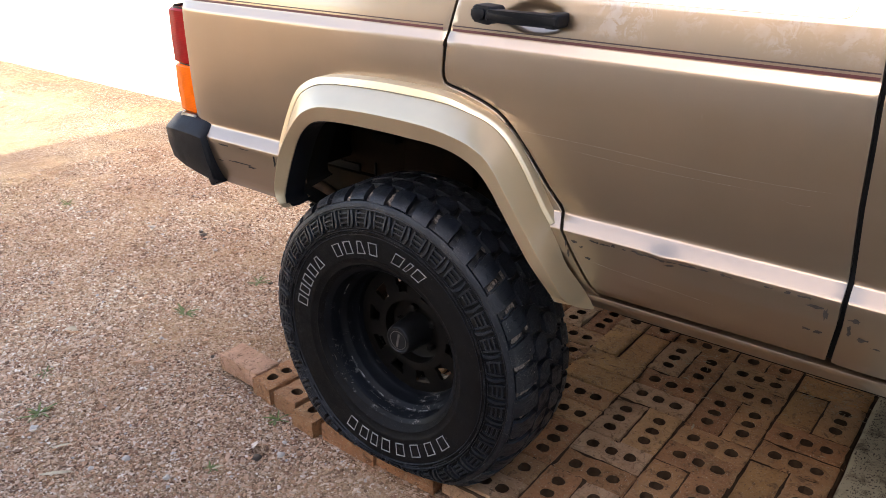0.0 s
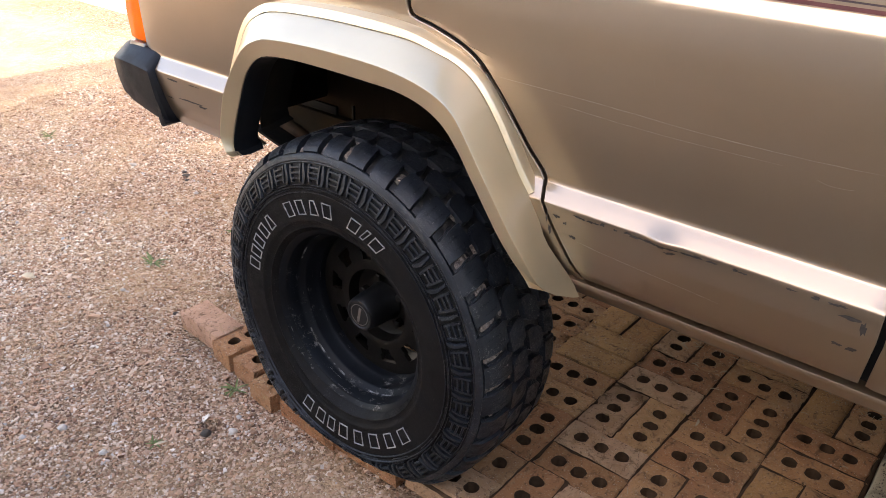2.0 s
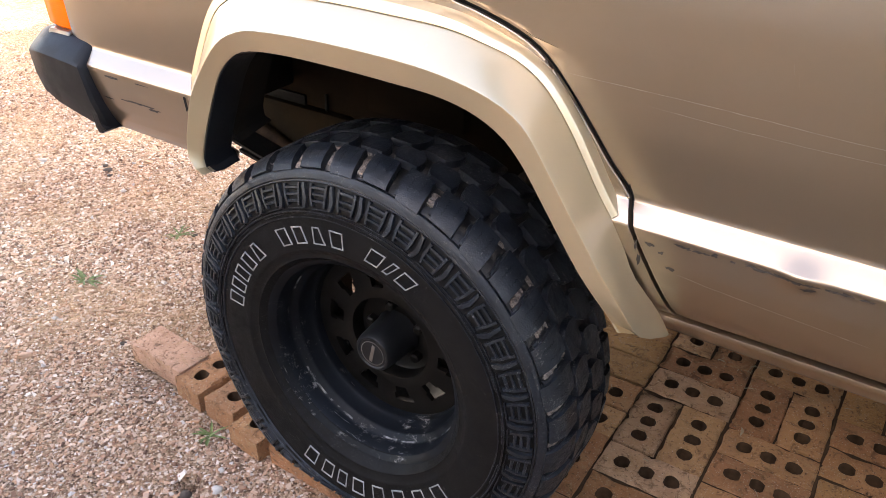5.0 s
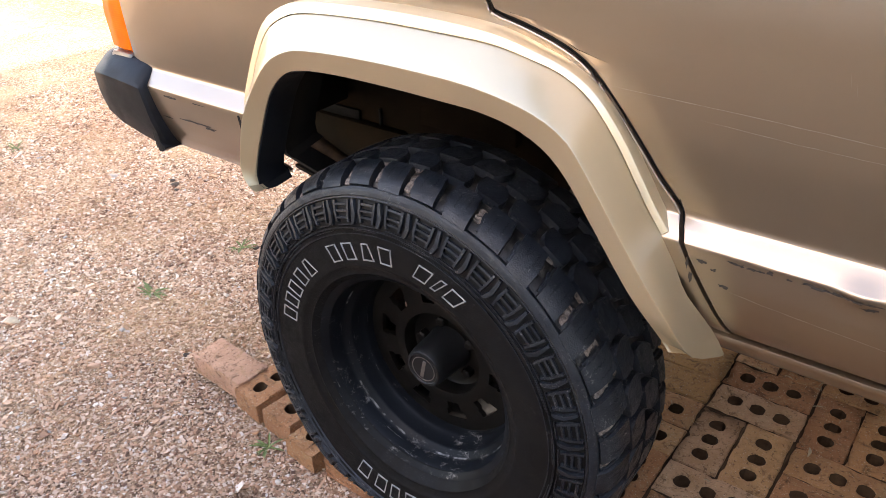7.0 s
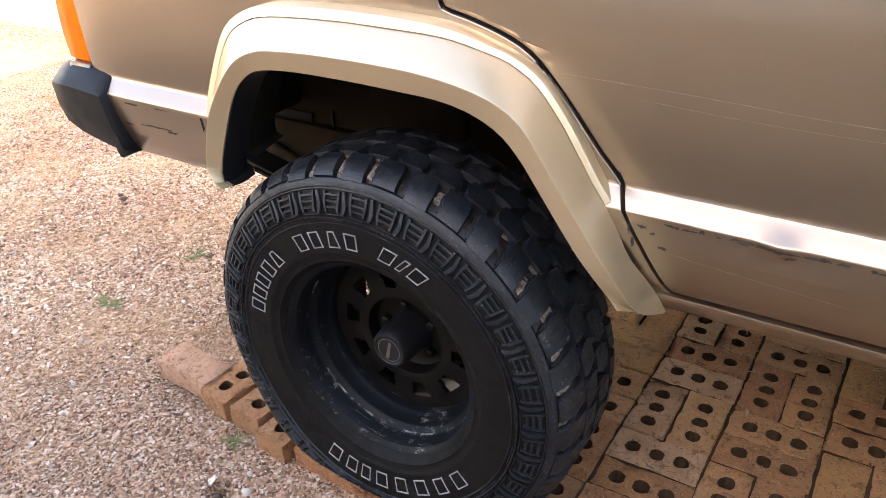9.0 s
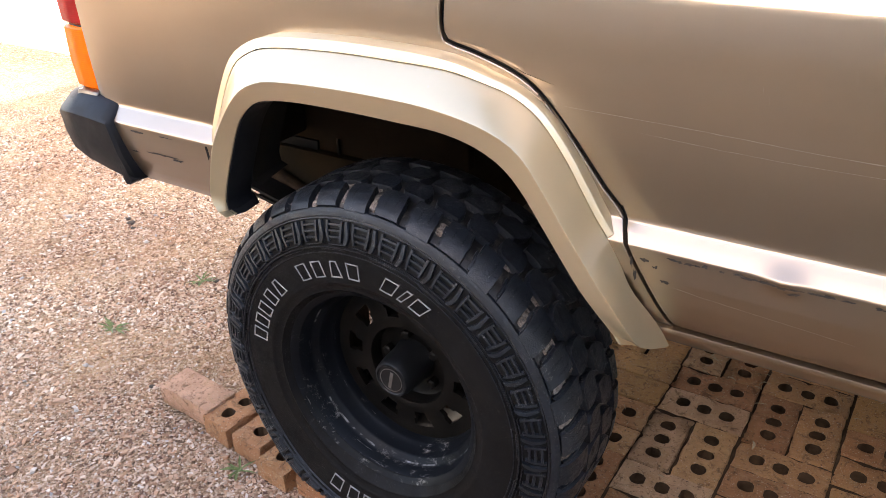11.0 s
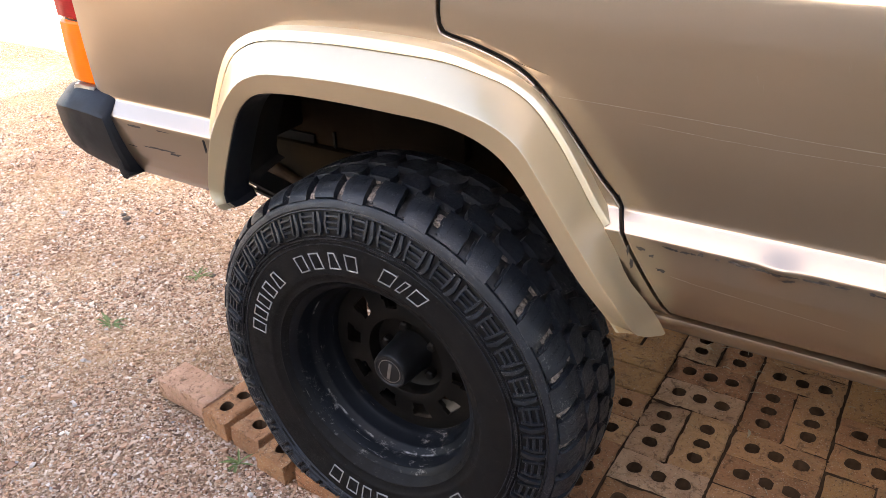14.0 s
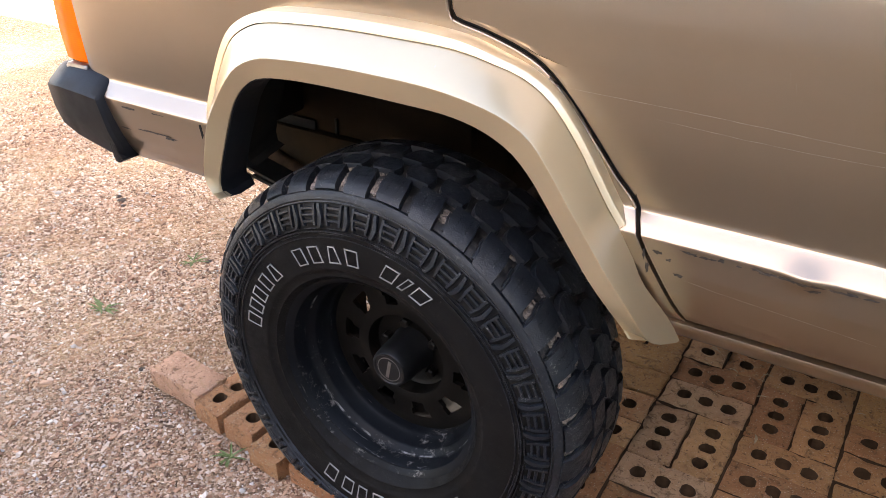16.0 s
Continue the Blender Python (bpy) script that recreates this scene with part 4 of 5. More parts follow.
bm = bmesh.new()
CASE = [(0.382, 0.0), (0.382, 0.05), (0.379, 0.08), (0.372, 0.098), (0.360, 0.112), (0.345, 0.121), (0.325, 0.1265), (0.3095, 0.1285), (0.3080, 0.1305), (0.3045, 0.1305), (0.303, 0.1290), (0.280, 0.1300), (0.255, 0.1290), (0.240, 0.1270), (0.2365, 0.1275),
        (0.233, 0.1255), (0.222, 0.1200), (0.2185, 0.1205), (0.2150, 0.1165), (0.208, 0.108), (0.200, 0.098), (0.196, 0.085)]
lathe(bm, [(r, -d) for r, d in CASE[::-1]] + CASE[1:], 160)
settle(bm)
tyre = part("tyre", bm, CASING, wheel, "wide all-terrain tyre with dusty black sidewall")
bm = bmesh.new()
FLOOR = [(r + 0.0007, d) for r, d in CASE[:5]] + [(0.3545, 0.1175)]
lathe(bm, [(r, -d) for r, d in FLOOR[::-1]] + FLOOR[1:], 160)
settle(bm)
part("groove_floor", bm, GROOVES, tyre, "dusty rubber between the tread blocks")

# arc length along the casing, to lay lugs on it
ARC = [0.0]
for (r0, d0), (r1, d1) in zip(CASE, CASE[1:]):
    ARC.append(ARC[-1] + math.hypot(r1 - r0, d1 - d0))


def on_case(s, hgt):
    """Radius and depth at arc length s from the tread's middle (negative: inner side), hgt above the casing."""
    a, sign = abs(s), (1 if s >= 0 else -1)
    for i in range(len(ARC) - 1):
        if a <= ARC[i + 1]:
            break
    f = (a - ARC[i]) / (ARC[i + 1] - ARC[i])
    r = CASE[i][0] + f * (CASE[i + 1][0] - CASE[i][0])
    d = CASE[i][1] + f * (CASE[i + 1][1] - CASE[i][1])
    # smoothed normal between the tread and the flank
    k = smoothstep(0.05, 0.15, a)
    ang = k * radians(72)
    return r + hgt * math.cos(ang), sign * (d + hgt * math.sin(ang))


def wheel_place(theta, s, hgt):
    r, d = on_case(s, hgt)
    return Vector((HUB.x + r * math.cos(theta), HUB.y - d, HUB.z + r * math.sin(theta)))


def lug(bm, rows, hgt, draft=0.0022, drafts=None):
    """A tread block: rows of (s, theta0, theta1), raised hgt, with sloping flanks."""
    top, bot = [], []
    n = len(rows)
    for k, (s, a, b) in enumerate(rows):
        da, db = [q / 0.39 for q in (drafts or (draft, draft))]
        ds = draft * (1 if k == 0 else -1 if k == n - 1 else 0) * (1 if rows[-1][0] > rows[0][0] else -1)
        m = 0.5 * (a + b)
        top.append([bm.verts.new(wheel_place(t, s + ds, hgt[k] if isinstance(hgt, (list, tuple)) else hgt)) for t in (a + da, m, b - db)])
        bot.append([bm.verts.new(wheel_place(t, s, -0.002)) for t in (a, m, b)])
    for k in range(n - 1):
        for i in range(2):
            bm.faces.new((top[k][i], top[k][i + 1], top[k + 1][i + 1], top[k + 1][i]))
        bm.faces.new((bot[k][0], top[k][0], top[k + 1][0], bot[k + 1][0]))
        bm.faces.new((top[k][2], bot[k][2], bot[k + 1][2], top[k + 1][2]))
    for k in (0, -1):
        for i in range(2):
            bm.faces.new((bot[k][i], bot[k][i + 1], top[k][i + 1], top[k][i]))


LUGS = 38
P = 2 * math.pi / LUGS
SLOT = radians(69.1)          # where one of the shoulder slots stands
trng = random.Random(11)


def ring(bm, line, n=160):
    """A rib round the casing: a line of (arc length, height)."""
    lathe(bm, [on_case(s, h) for s, h in line], n)


def slot_mid(i, s):
    """The middle of a shoulder slot, which leans a little along the tread."""
    return SLOT + i * P + P * (0.10 - 0.20 * (s - 0.053) / 0.06)


bm = bmesh.new()
for i in range(LUGS):
    for sign in (1, -1):
        shift = 0.0 if sign > 0 else 0.5 * P
        s_end = 0.1125 if i % 2 == 0 else 0.1085
        body, shelf, hs = [], [], []
        n = 9
        for k in range(n):
            f = k / (n - 1)
            s = 0.0535 + (s_end - 0.0535) * f
            wl = P * (0.16 if f < 0.35 else 0.115)          # the slot's two flanks step in and out
            wr = P * (0.11 if f < 0.55 else 0.150)
            a = slot_mid(i, s) + wl + shift
            b = slot_mid(i + 1, s) - wr + shift
            body.append((sign * s, a, b))
            hs.append(0.0135 - 0.0035 * f ** 3)
            if 0.15 < f < 0.9:
                shelf.append((sign * s, b - 0.03 * P, b + 0.075 * P))
        lug(bm, body, hs, 0.0016)
        lug(bm, shelf, 0.0065, 0.0012)
# the lugs run together in an apron above the flank pattern
for sign in (1, -1):
    ring(bm, [(sign * s, h) for s, h in ((0.1050, -0.002), (0.1080, 0.0055), (0.1100, 0.0078), (0.1125, 0.0078), (0.1170, 0.0068), (0.1228, 0.0048), (0.1236, -0.002))])
# staggered hooked blocks along the middle
for r0, s0 in ((0, 0.0262), (1, -0.0262)):
    for i in range(LUGS):
        t0 = SLOT + (i + 0.5 * r0 + 0.30) * P
        flip = 1 if r0 else -1
        rows = []
        for k in range(6):
            f = k / 5
            w = P * (0.33 + 0.11 * math.sin(math.pi * f))
            hook = 0.20 * P * (f - 0.5) * flip
            rows.append((s0 - 0.0240 + 0.048 * f, t0 - w + hook, t0 + w + hook))
        lug(bm, rows, 0.0130, 0.0020)
settle(bm)
part("tread", bm, TREAD, tyre, "chunky tread blocks with scuffed edges", smooth=24)

# black zigzag ribbons just above the shoulder lugs, painting in the shade of fine cuts
bm = bmesh.new()
for i in range(LUGS):
    for off, sa in ((0.34, 0.0640), (0.62, 0.0700)):
        rows = []
        for k in range(9):
            s = sa + 0.0030 * k
            t = slot_mid(i, s) + off * P + 0.020 * P * (1 if k % 2 else -1)
            rows.append([wheel_place(t - 0.0011, s, 0.0137), wheel_place(t + 0.0011, s, 0.0137)])
        loft(bm, rows)
settle(bm)
tagged(part("sipes", bm, TRIM_BLACK, tyre, "fine black zigzag lines standing in for shaded cuts in the tread lugs"), kind="stuff")

# flank pattern below the lugs: ladders and bent ribs between two rings
bm = bmesh.new()
for i in range(LUGS):
    t0 = SLOT + (i + 0.05) * P
    j = 0.02 * P * trng.uniform(-1, 1)
    for e in (-0.27, 0.27):
        lug(bm, [(0.1290, t0 + (e - 0.050) * P + j, t0 + (e + 0.050) * P + j), (0.1480, t0 + (e - 0.055) * P, t0 + (e + 0.055) * P), (0.1660, t0 + (e * 0.86 - 0.050) * P, t0 + (e * 0.86 + 0.050) * P)], 0.0056, 0.0009)
    for q in range(3):
        sa = 0.1325 + 0.0110 * q + 0.0012 * trng.uniform(-1, 1)
        lug(bm, [(sa, t0 - 0.25 * P, t0 + 0.25 * P), (sa + 0.0062, t0 - 0.25 * P, t0 + 0.25 * P)], 0.0040 + 0.0012 * trng.random(), 0.0014)
    # the bent rib
    m = t0 + 0.5 * P
    lug(bm, [(0.1280, m - 0.02 * P, m + 0.10 * P), (0.1380, m - 0.06 * P, m + 0.08 * P), (0.1520, m - 0.11 * P, m + 0.06 * P), (0.1640, m - 0.05 * P, m + 0.12 * P), (0.1705, m + 0.02 * P, m + 0.16 * P)], 0.0062, 0.0012)
    # the stepped foot line
    lug(bm, [(0.1690, t0 - 0.34 * P, t0 + 0.30 * P), (0.1712, t0 - 0.30 * P, t0 + 0.26 * P)], 0.0038, 0.0004)
    if i % 2:
        lug(bm, [(0.1800, t0 - 0.40 * P, t0 + 0.70 * P), (0.1822, t0 - 0.30 * P, t0 + 0.60 * P)], 0.0024, 0.0004)
for s0, h in ((0.1248, 0.0046), (0.1750, 0.0030), (0.1862, 0.0026)):
    ring(bm, [(s0, -0.001), (s0 + 0.0004, h), (s0 + 0.0020, h), (s0 + 0.0024, -0.001)])
settle(bm)
tagged(part("side_biter_band", bm, TREAD, tyre, "raised ladder pattern round the tyre shoulder", smooth=24), kind="stuff")

# dry mud packed in the slots and along the groove beside the lugs
bm = bmesh.new()
for i in range(LUGS):
    if trng.random() < 0.86:
        s1 = 0.060 + 0.012 * trng.random()
        length = 0.028 + 0.018 * trng.random()
        rows, hs = [], []
        for k in range(11):
            s = min(s1 + length * k / 10, 0.1075)
            m = slot_mid(i, s) + 0.03 * P * trng.uniform(-1, 1)
            w = P * (0.080 + 0.050 * trng.random()) * (0.6 if k in (0, 10) else 1)
            rows.append((s, m - w, m + w))
            hs.append(0.0020 + 0.0030 * trng.random())
        lug(bm, rows, hs, 0.0008)
    if trng.random() < 0.55:
        t0 = SLOT + (i + trng.random()) * P
        rows, hs = [], []
        for k in range(4):
            w = P * (0.20 + 0.15 * trng.random())
            rows.append((0.0490 + 0.0016 * k, t0 - w, t0 + w))
            hs.append(0.004 + 0.003 * trng.random())
        lug(bm, rows, hs, 0.0005)
settle(bm)
tagged(part("mud", bm, MUD, tyre, "dry pale mud between the tread blocks"), kind="stuff")

# raised white-outlined marks on the flank, as plain bars


def flank_place(theta, r, lift):
    s = 0.0
    for (r0, d0), (r1, d1) in zip(CASE[8:], CASE[9:]):
        if r1 <= r <= r0:
            s = d0 + (d1 - d0) * (r - r0) / (r1 - r0 - 1e-9)
    return Vector((HUB.x + r * math.cos(theta), HUB.y - s - lift, HUB.z + r * math.sin(theta)))


name_done = []


def outline_mark(cx_deg, r_mid, wid, hgt, lean=0.0, taper=1.0, line=0.0024, flip=1):
    """A hollow bar of the flank's raised white rubber."""
    th = radians(cx_deg)
    bm = bmesh.new()

    def at(u, v):
        return flank_place(th - flip * (u + lean * v) / r_mid, r_mid + flip * v, 0.0016)

    def strokes(poly):
        m = len(poly)
        inn = []
        for i, p in enumerate(poly):
            a, b, c = Vector(poly[i - 1]), Vector(p), Vector(poly[(i + 1) % m])
            d1, d2 = (b - a).normalized(), (c - b).normalized()
            n1, n2 = Vector((-d1.y, d1.x)), Vector((-d2.y, d2.x))
            nn = (n1 + n2)
            nn = nn / max(nn.dot(n1), 0.3)
            inn.append(b + nn * line)
        o = [bm.verts.new(at(*p)) for p in poly]
        q = [bm.verts.new(at(*p)) for p in inn]
        for i in range(m):
            j = (i + 1) % m
            bm.faces.new((o[i], o[j], q[j], q[i]))

    w, h = wid / 2, hgt / 2
    strokes([(-w, -h), (w, -h), (w * taper, h), (-w * taper, h)])
    geo = bmesh.ops.extrude_face_region(bm, geom=bm.faces[:])
    for v in [g for g in geo["geom"] if isinstance(g, bmesh.types.BMVert)]:
        v.co.y += 0.003
    settle(bm)
    part("raised_bar", bm, MARK, tyre, "" if name_done else "white outlined plain bar raised on the sidewall", smooth=0)
    name_done.append(1)


for a, wd, tp in ((167.0, 0.026, 1.0), (159.6, 0.025, 1.0), (152.4, 0.026, 0.9), (144.4, 0.026, 0.9), (136.4, 0.028, 0.5)):
    outline_mark(a, 0.264, wd * 0.9, 0.032, 0.0, tp, line=0.0020)
for a, wd, tp in ((118.3, 0.027, 1.0), (110.0, 0.028, 0.9), (101.2, 0.030, 0.5), (92.6, 0.028, 1.0)):
    outline_mark(a, 0.264, wd * 0.9, 0.032, 0.0, tp, line=0.0020)
for a, wd, ln in ((76.5, 0.030, 0.35), (69.7, 0.013, 0.5), (63.0, 0.030, 0.35)):
    outline_mark(a, 0.264, wd * 0.9, 0.031, ln, 1.0, line=0.0020)
for i, (a, wd) in enumerate(((-111.8, 0.030), (-102.5, 0.028), (-94.9, 0.024), (-86.5, 0.030), (-76.2, 0.030), (-65.5, 0.031), (-54.6, 0.029), (-43.7, 0.031))):
    outline_mark(a, 0.262, wd * 0.9, 0.032, 0.0, 1.0, line=0.0020, flip=-1)

# hub cap with a plain emblem, nuts, brake drum
bm = bmesh.new()
lathe(bm, [(0.046, -0.016), (0.043, -0.010), (0.0415, 0.02), (0.0395, 0.050), (0.0375, 0.0600), (0.0345, 0.0640), (0.031, 0.0645), (0.029, 0.0625), (0.001, 0.0625)], 40)
hub = part("hub_cap", bm, HUBPLASTIC, wheel, "black round hub cap with a worn emblem")
bm = bmesh.new()
lathe(bm, [(0.0250, 0.0622), (0.0250, 0.0634), (0.0236, 0.0634), (0.0236, 0.0622)], 40)
box(bm, (HUB.x - 0.004, HUB.y - 0.0636, HUB.z - 0.020), (HUB.x + 0.003, HUB.y - 0.0620, HUB.z + 0.018), 0.0004, 1, Matrix.Translation(HUB) @ Matrix.Rotation(radians(12), 4, 'Y') @ Matrix.Translation(-HUB))
part("emblem", bm, CHROME, hub, "worn ring and bar emblem")
bm = bmesh.new()
lathe(bm, [(0.02, -0.040), (0.116, -0.040), (0.126, -0.045), (0.126, -0.085), (0.11, -0.09), (0.02, -0.09)], 40)
part("brake_drum", bm, STEEL, wheel)

# the other three wheels share these meshes
def copy_wheel(m):
    made = {}
    for o in (wheel, *wheel.children_recursive):
        made[o] = o.copy()
        scene.collection.objects.link(made[o])
        if o is not wheel:
            made[o].parent = made[o.parent]
    made[wheel].matrix_basis = m


far = Matrix.Translation((0, 1.74, 0)) @ Matrix.Rotation(math.pi, 4, 'Z')
copy_wheel(far)
copy_wheel(Matrix.Translation((2.576, 0, 0)))
copy_wheel(Matrix.Translation((2.576, 0, 0)) @ far)

# ---- brick paving ----
BL, BW, BH = 0.192, 0.0925, 0.058


def brick_mesh(name, holes, seed, material):
    """A worn brick, its base in the origin; holes: three round cores that go down into it."""
    r = random.Random(seed)
    bm = bmesh.new()
    if not holes:
        box(bm, (-BL / 2 * 0.99, -BW / 2 * 0.99, 0), (BL / 2, BW / 2, BH), 0.005, 2)
        bmesh.ops.subdivide_edges(bm, edges=[e for e in bm.edges if e.calc_length() > 0.05], cuts=3, use_grid_fill=True)
    else:
        hr = 0.0180
        cs = [(-0.0515, 0), (0, 0), (0.0515, 0)]
        xs = [-BL / 2, -0.0258, 0.0258, BL / 2]
        tops = {}

        def vert(x, y, z):
            key = (round(x, 5), round(y, 5), round(z, 5))
            if key not in tops:
                tops[key] = bm.verts.new((x, y, z))
            return tops[key]

        for k, (cx, cy) in enumerate(cs):
            x0, x1 = xs[k], xs[k + 1]
            bd = []
            for i in range(3):
                bd.append((x1, -BW / 2 + BW * i / 3))
            for i in range(3):
                bd.append((x1 - (x1 - x0) * i / 3, BW / 2))
            for i in range(3):
                bd.append((x0, BW / 2 - BW * i / 3))
            for i in range(3):
                bd.append((x0 + (x1 - x0) * i / 3, -BW / 2))
            hx, hy = cx + 0.0015 * r.uniform(-1, 1), cy + 0.0015 * r.uniform(-1, 1)
            ring = [(hx + hr * r.uniform(0.95, 1.06) * math.cos(math.atan2(y - cy, x - cx)), hy + hr * math.sin(math.atan2(y - cy, x - cx))) for x, y in bd]
            ob = [vert(x, y, BH) for x, y in bd]
            ch = [bm.verts.new((hx + (x - hx) * 1.10, hy + (y - hy) * 1.10, BH)) for x, y in ring]
            up = [bm.verts.new((x, y, BH - 0.0022)) for x, y in ring]
            dn = [bm.verts.new((x, y, -0.018)) for x, y in ring]
            for i in range(12):
                j = (i + 1) % 12
                bm.faces.new((ob[i], ob[j], ch[j], ch[i]))
                bm.faces.new((ch[i], ch[j], up[j], up[i]))
                # core walls take the dark soil colour to paint in the holes' shade
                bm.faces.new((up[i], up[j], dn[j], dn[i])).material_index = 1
        # worn top edge and sides
        bounds = [e for e in bm.edges if len(e.link_faces) == 1 and e.verts[0].co.z > 0.03]
        out = bmesh.ops.extrude_edge_only(bm, edges=bounds)
        vs = [g for g in out["geom"] if isinstance(g, bmesh.types.BMVert)]
        for v in vs:
            v.co.z -= 0.005
            v.co.x += 0.003 * (1 if v.co.x > 0 else -1) * (abs(abs(v.co.x) - BL / 2) < 1e-4)
            v.co.y += 0.003 * (1 if v.co.y > 0 else -1) * (abs(abs(v.co.y) - BW / 2) < 1e-4)
        bounds = [e for e in bm.edges if len(e.link_faces) == 1 and e.verts[0].co.z > 0.03]
        out = bmesh.ops.extrude_edge_only(bm, edges=bounds)
        for v in [g for g in out["geom"] if isinstance(g, bmesh.types.BMVert)]:
            v.co.z = 0.0
        for v in bm.verts:
            v.co.x *= 0.984
            v.co.y *= 0.972
    for v in bm.verts:
        edge_ = abs(v.co.x) > BL / 2 - 0.006 or abs(v.co.y) > BW / 2 - 0.006
        if holes and v.co.z > 0.045 and edge_ and r.random() < 0.30:
            k = r.random() * 0.9
            v.co.z -= 0.007 * k
            v.co.x *= 1 - 0.035 * k * (abs(v.co.x) > BL / 2 - 0.006)
            v.co.y *= 1 - 0.07 * k * (abs(v.co.y) > BW / 2 - 0.006)
        if v.co.z > 0.03:
            q = Vector((v.co.x * 30 + seed * 7, v.co.y * 30, v.co.z * 30))
            v.co += Vector((noise.noise(q), noise.noise(q + Vector((9, 0, 0))), 0.7 * noise.noise(q + Vector((0, 9, 0))))) * 0.0028
    me = finish(name, bm, material, 35)
    me.materials.append(SOIL_AND_CORE_SHADE)
    return me


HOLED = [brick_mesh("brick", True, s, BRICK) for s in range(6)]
SOLID = [brick_mesh("brick", False, 20 + s, BRICK_PLAIN) for s in range(4)]
PINK = [brick_mesh("brick", False, 33, BRICK_PINK)]
paving = thing("brick_paving", (0.1, 0.8, 0.0), "loose-laid paving of worn cored clay bricks in basket weave under the car", "paving", kind="structure")
brng = random.Random(3)


LAID = []


def lay(x, y, upright, solid=False, z=0.013, tilt=(0, 0), turn=0.0, scale=1.0):
    me = brng.choice(PINK if solid == 2 else SOLID if solid else HOLED)
    o = new("brick", me)
    o.parent = paving
    o.matrix_parent_inverse = Matrix.Translation(-paving.location)
    o.matrix_basis = pose(x + brng.uniform(-0.002, 0.002), y + brng.uniform(-0.0025, 0.0025), z + brng.uniform(-0.0035, 0.0035), tilt[0] + brng.uniform(-0.8, 0.8), tilt[1] + brng.uniform(-0.8, 0.8), (90 if upright else 0) + turn + brng.uniform(-0.8, 0.8) + (180 if brng.random() < 0.5 else 0))
    LAID.append(o.matrix_basis.copy())


# cells of two bricks: column, row -> lying across (H) or upright (V); plain bricks are named
COLS = {-1: 0.248, 0: 0.4435, 1: 0.642, 2: 0.841}
# rows -2 to -4 lie unseen, added to brown the doors' reflection
ROWS_Y = {**{-r: 0.074 - 0.197 * (r - 1) for r in range(2, 5)}, -1: 0.074, 0: 0.272, 1: 0.466, 2: 0.667, 3: 0.858, 4: 1.052, 5: 1.25, 6: 1.45, 7: 1.65}
KIND = {(-1, -1): "H", (-1, 0): "V", (-1, 1): "H", (-1, 2): "H", (-1, 3): "V"}
PLAIN = {(-1, 2, 0), (-1, 2, 1), (-1, 3, 0), (-1, 3, 1), (2, 3, 0), (2, 1, 0), (2, 4, 0), (2, 4, 1)}
for c, cx in COLS.items():
    for r, cy in ROWS_Y.items():
        if c == -1 and r < -1:
            continue
        k = KIND.get((c, r)) or ("H" if (c + r) % 2 == 0 else "V")
        y = cy - 0.010 * (c == 1) - (0.055 if c == 2 and r < 3 else 0.045 if c == 2 else 0.0)
        for q in (0, 1):
            o = (q - 0.5) * 0.0985
            solid = (c, r, q) in PLAIN
            if k == "H":
                lay(cx, y + o, False, solid)
            else:
                lay(cx + o, y, True, solid)
# under and behind the wheel, to the far side of the car
for i in range(-5, 1):
    for j in range(0, 9):
        x, y = 0.062 - 0.197 * (-1 - i) - 0.197 if i < 0 else 0.062, 0.172 + 0.197 * j
        if x < -0.33 or (x < -0.2 and j == 0):
            continue
        for q in (0, 1):
            o = (q - 0.5) * 0.0985
            if (i + j) % 2:
                lay(x, y + o, False)
            else:
                lay(x + o, y, True)
# the loose front row beside the wheel
lay(0.03, 0.02, False, z=-0.001)
lay(-0.165, 0.008, False, z=-0.010, turn=-3)
lay(-0.325, 0.055, True, z=-0.012, turn=-6, tilt=(3, 0))
lay(-0.435, 0.088, True, z=-0.010, turn=-5, tilt=(2, 2))
lay(-0.545, 0.100, True, z=-0.012, turn=-8, tilt=(2, 3))
lay(-0.690, 0.070, False, 2, z=-0.002, turn=-4, tilt=(1, 0))

bm = bmesh.new()
for x0, x1, y0, y1 in ((0.350, 0.953, -0.52, 1.75), (0.165, 0.345, 0.0, 1.75), (-0.30, 0.160, 0.20, 1.75)):
    nx, ny = int((x1 - x0) / 0.02), int((y1 - y0) / 0.02)
    loft(bm, [[(x0 + (x1 - x0) * i / nx, y0 + (y1 - y0) * j / ny, -0.006 + 0.005 * noise.noise((i * 0.45, j * 0.45, 4)) + 0.004 * noise.noise((i * 0.13, j * 0.13, 9))) for i in range(nx + 1)] for j in range(ny + 1)])
# ridges of soil washed into the joints, a little under the brick tops
for q, m in enumerate(LAID):
    p = m.translation
    if p.x < 0.15 and p.y < 0.2:
        continue
    for dx, dy, along in ((0, 0.0492, 0), (0, -0.0492, 0), (0.0985, 0, 1), (-0.0985, 0, 1)):
        half = 0.100 if along == 0 else 0.051
        rows = []
        for k in range(13):
            f = (2 * k / 12 - 1) * half
            c = Vector((dx + (f if along == 0 else 0), dy + (f if along else 0), 0))
            c += Vector((0, 0.0012, 0) if along == 0 else (0.0012, 0, 0)) * noise.noise((q, k * 0.9, dx * 50))
            top = 0.0525 + 0.0035 * noise.noise((q * 3.1, k * 0.8, dy * 60))
            side = Vector((0, 0.0065, 0)) if along == 0 else Vector((0.0065, 0, 0))
            rows.append([m @ (c - side + Vector((0, 0, top - 0.004))), m @ (c - side * 0.3 + Vector((0, 0, top))), m @ (c + side * 0.4 + Vector((0, 0, top - 0.001))), m @ (c + side + Vector((0, 0, top - 0.004)))])
        loft(bm, rows)
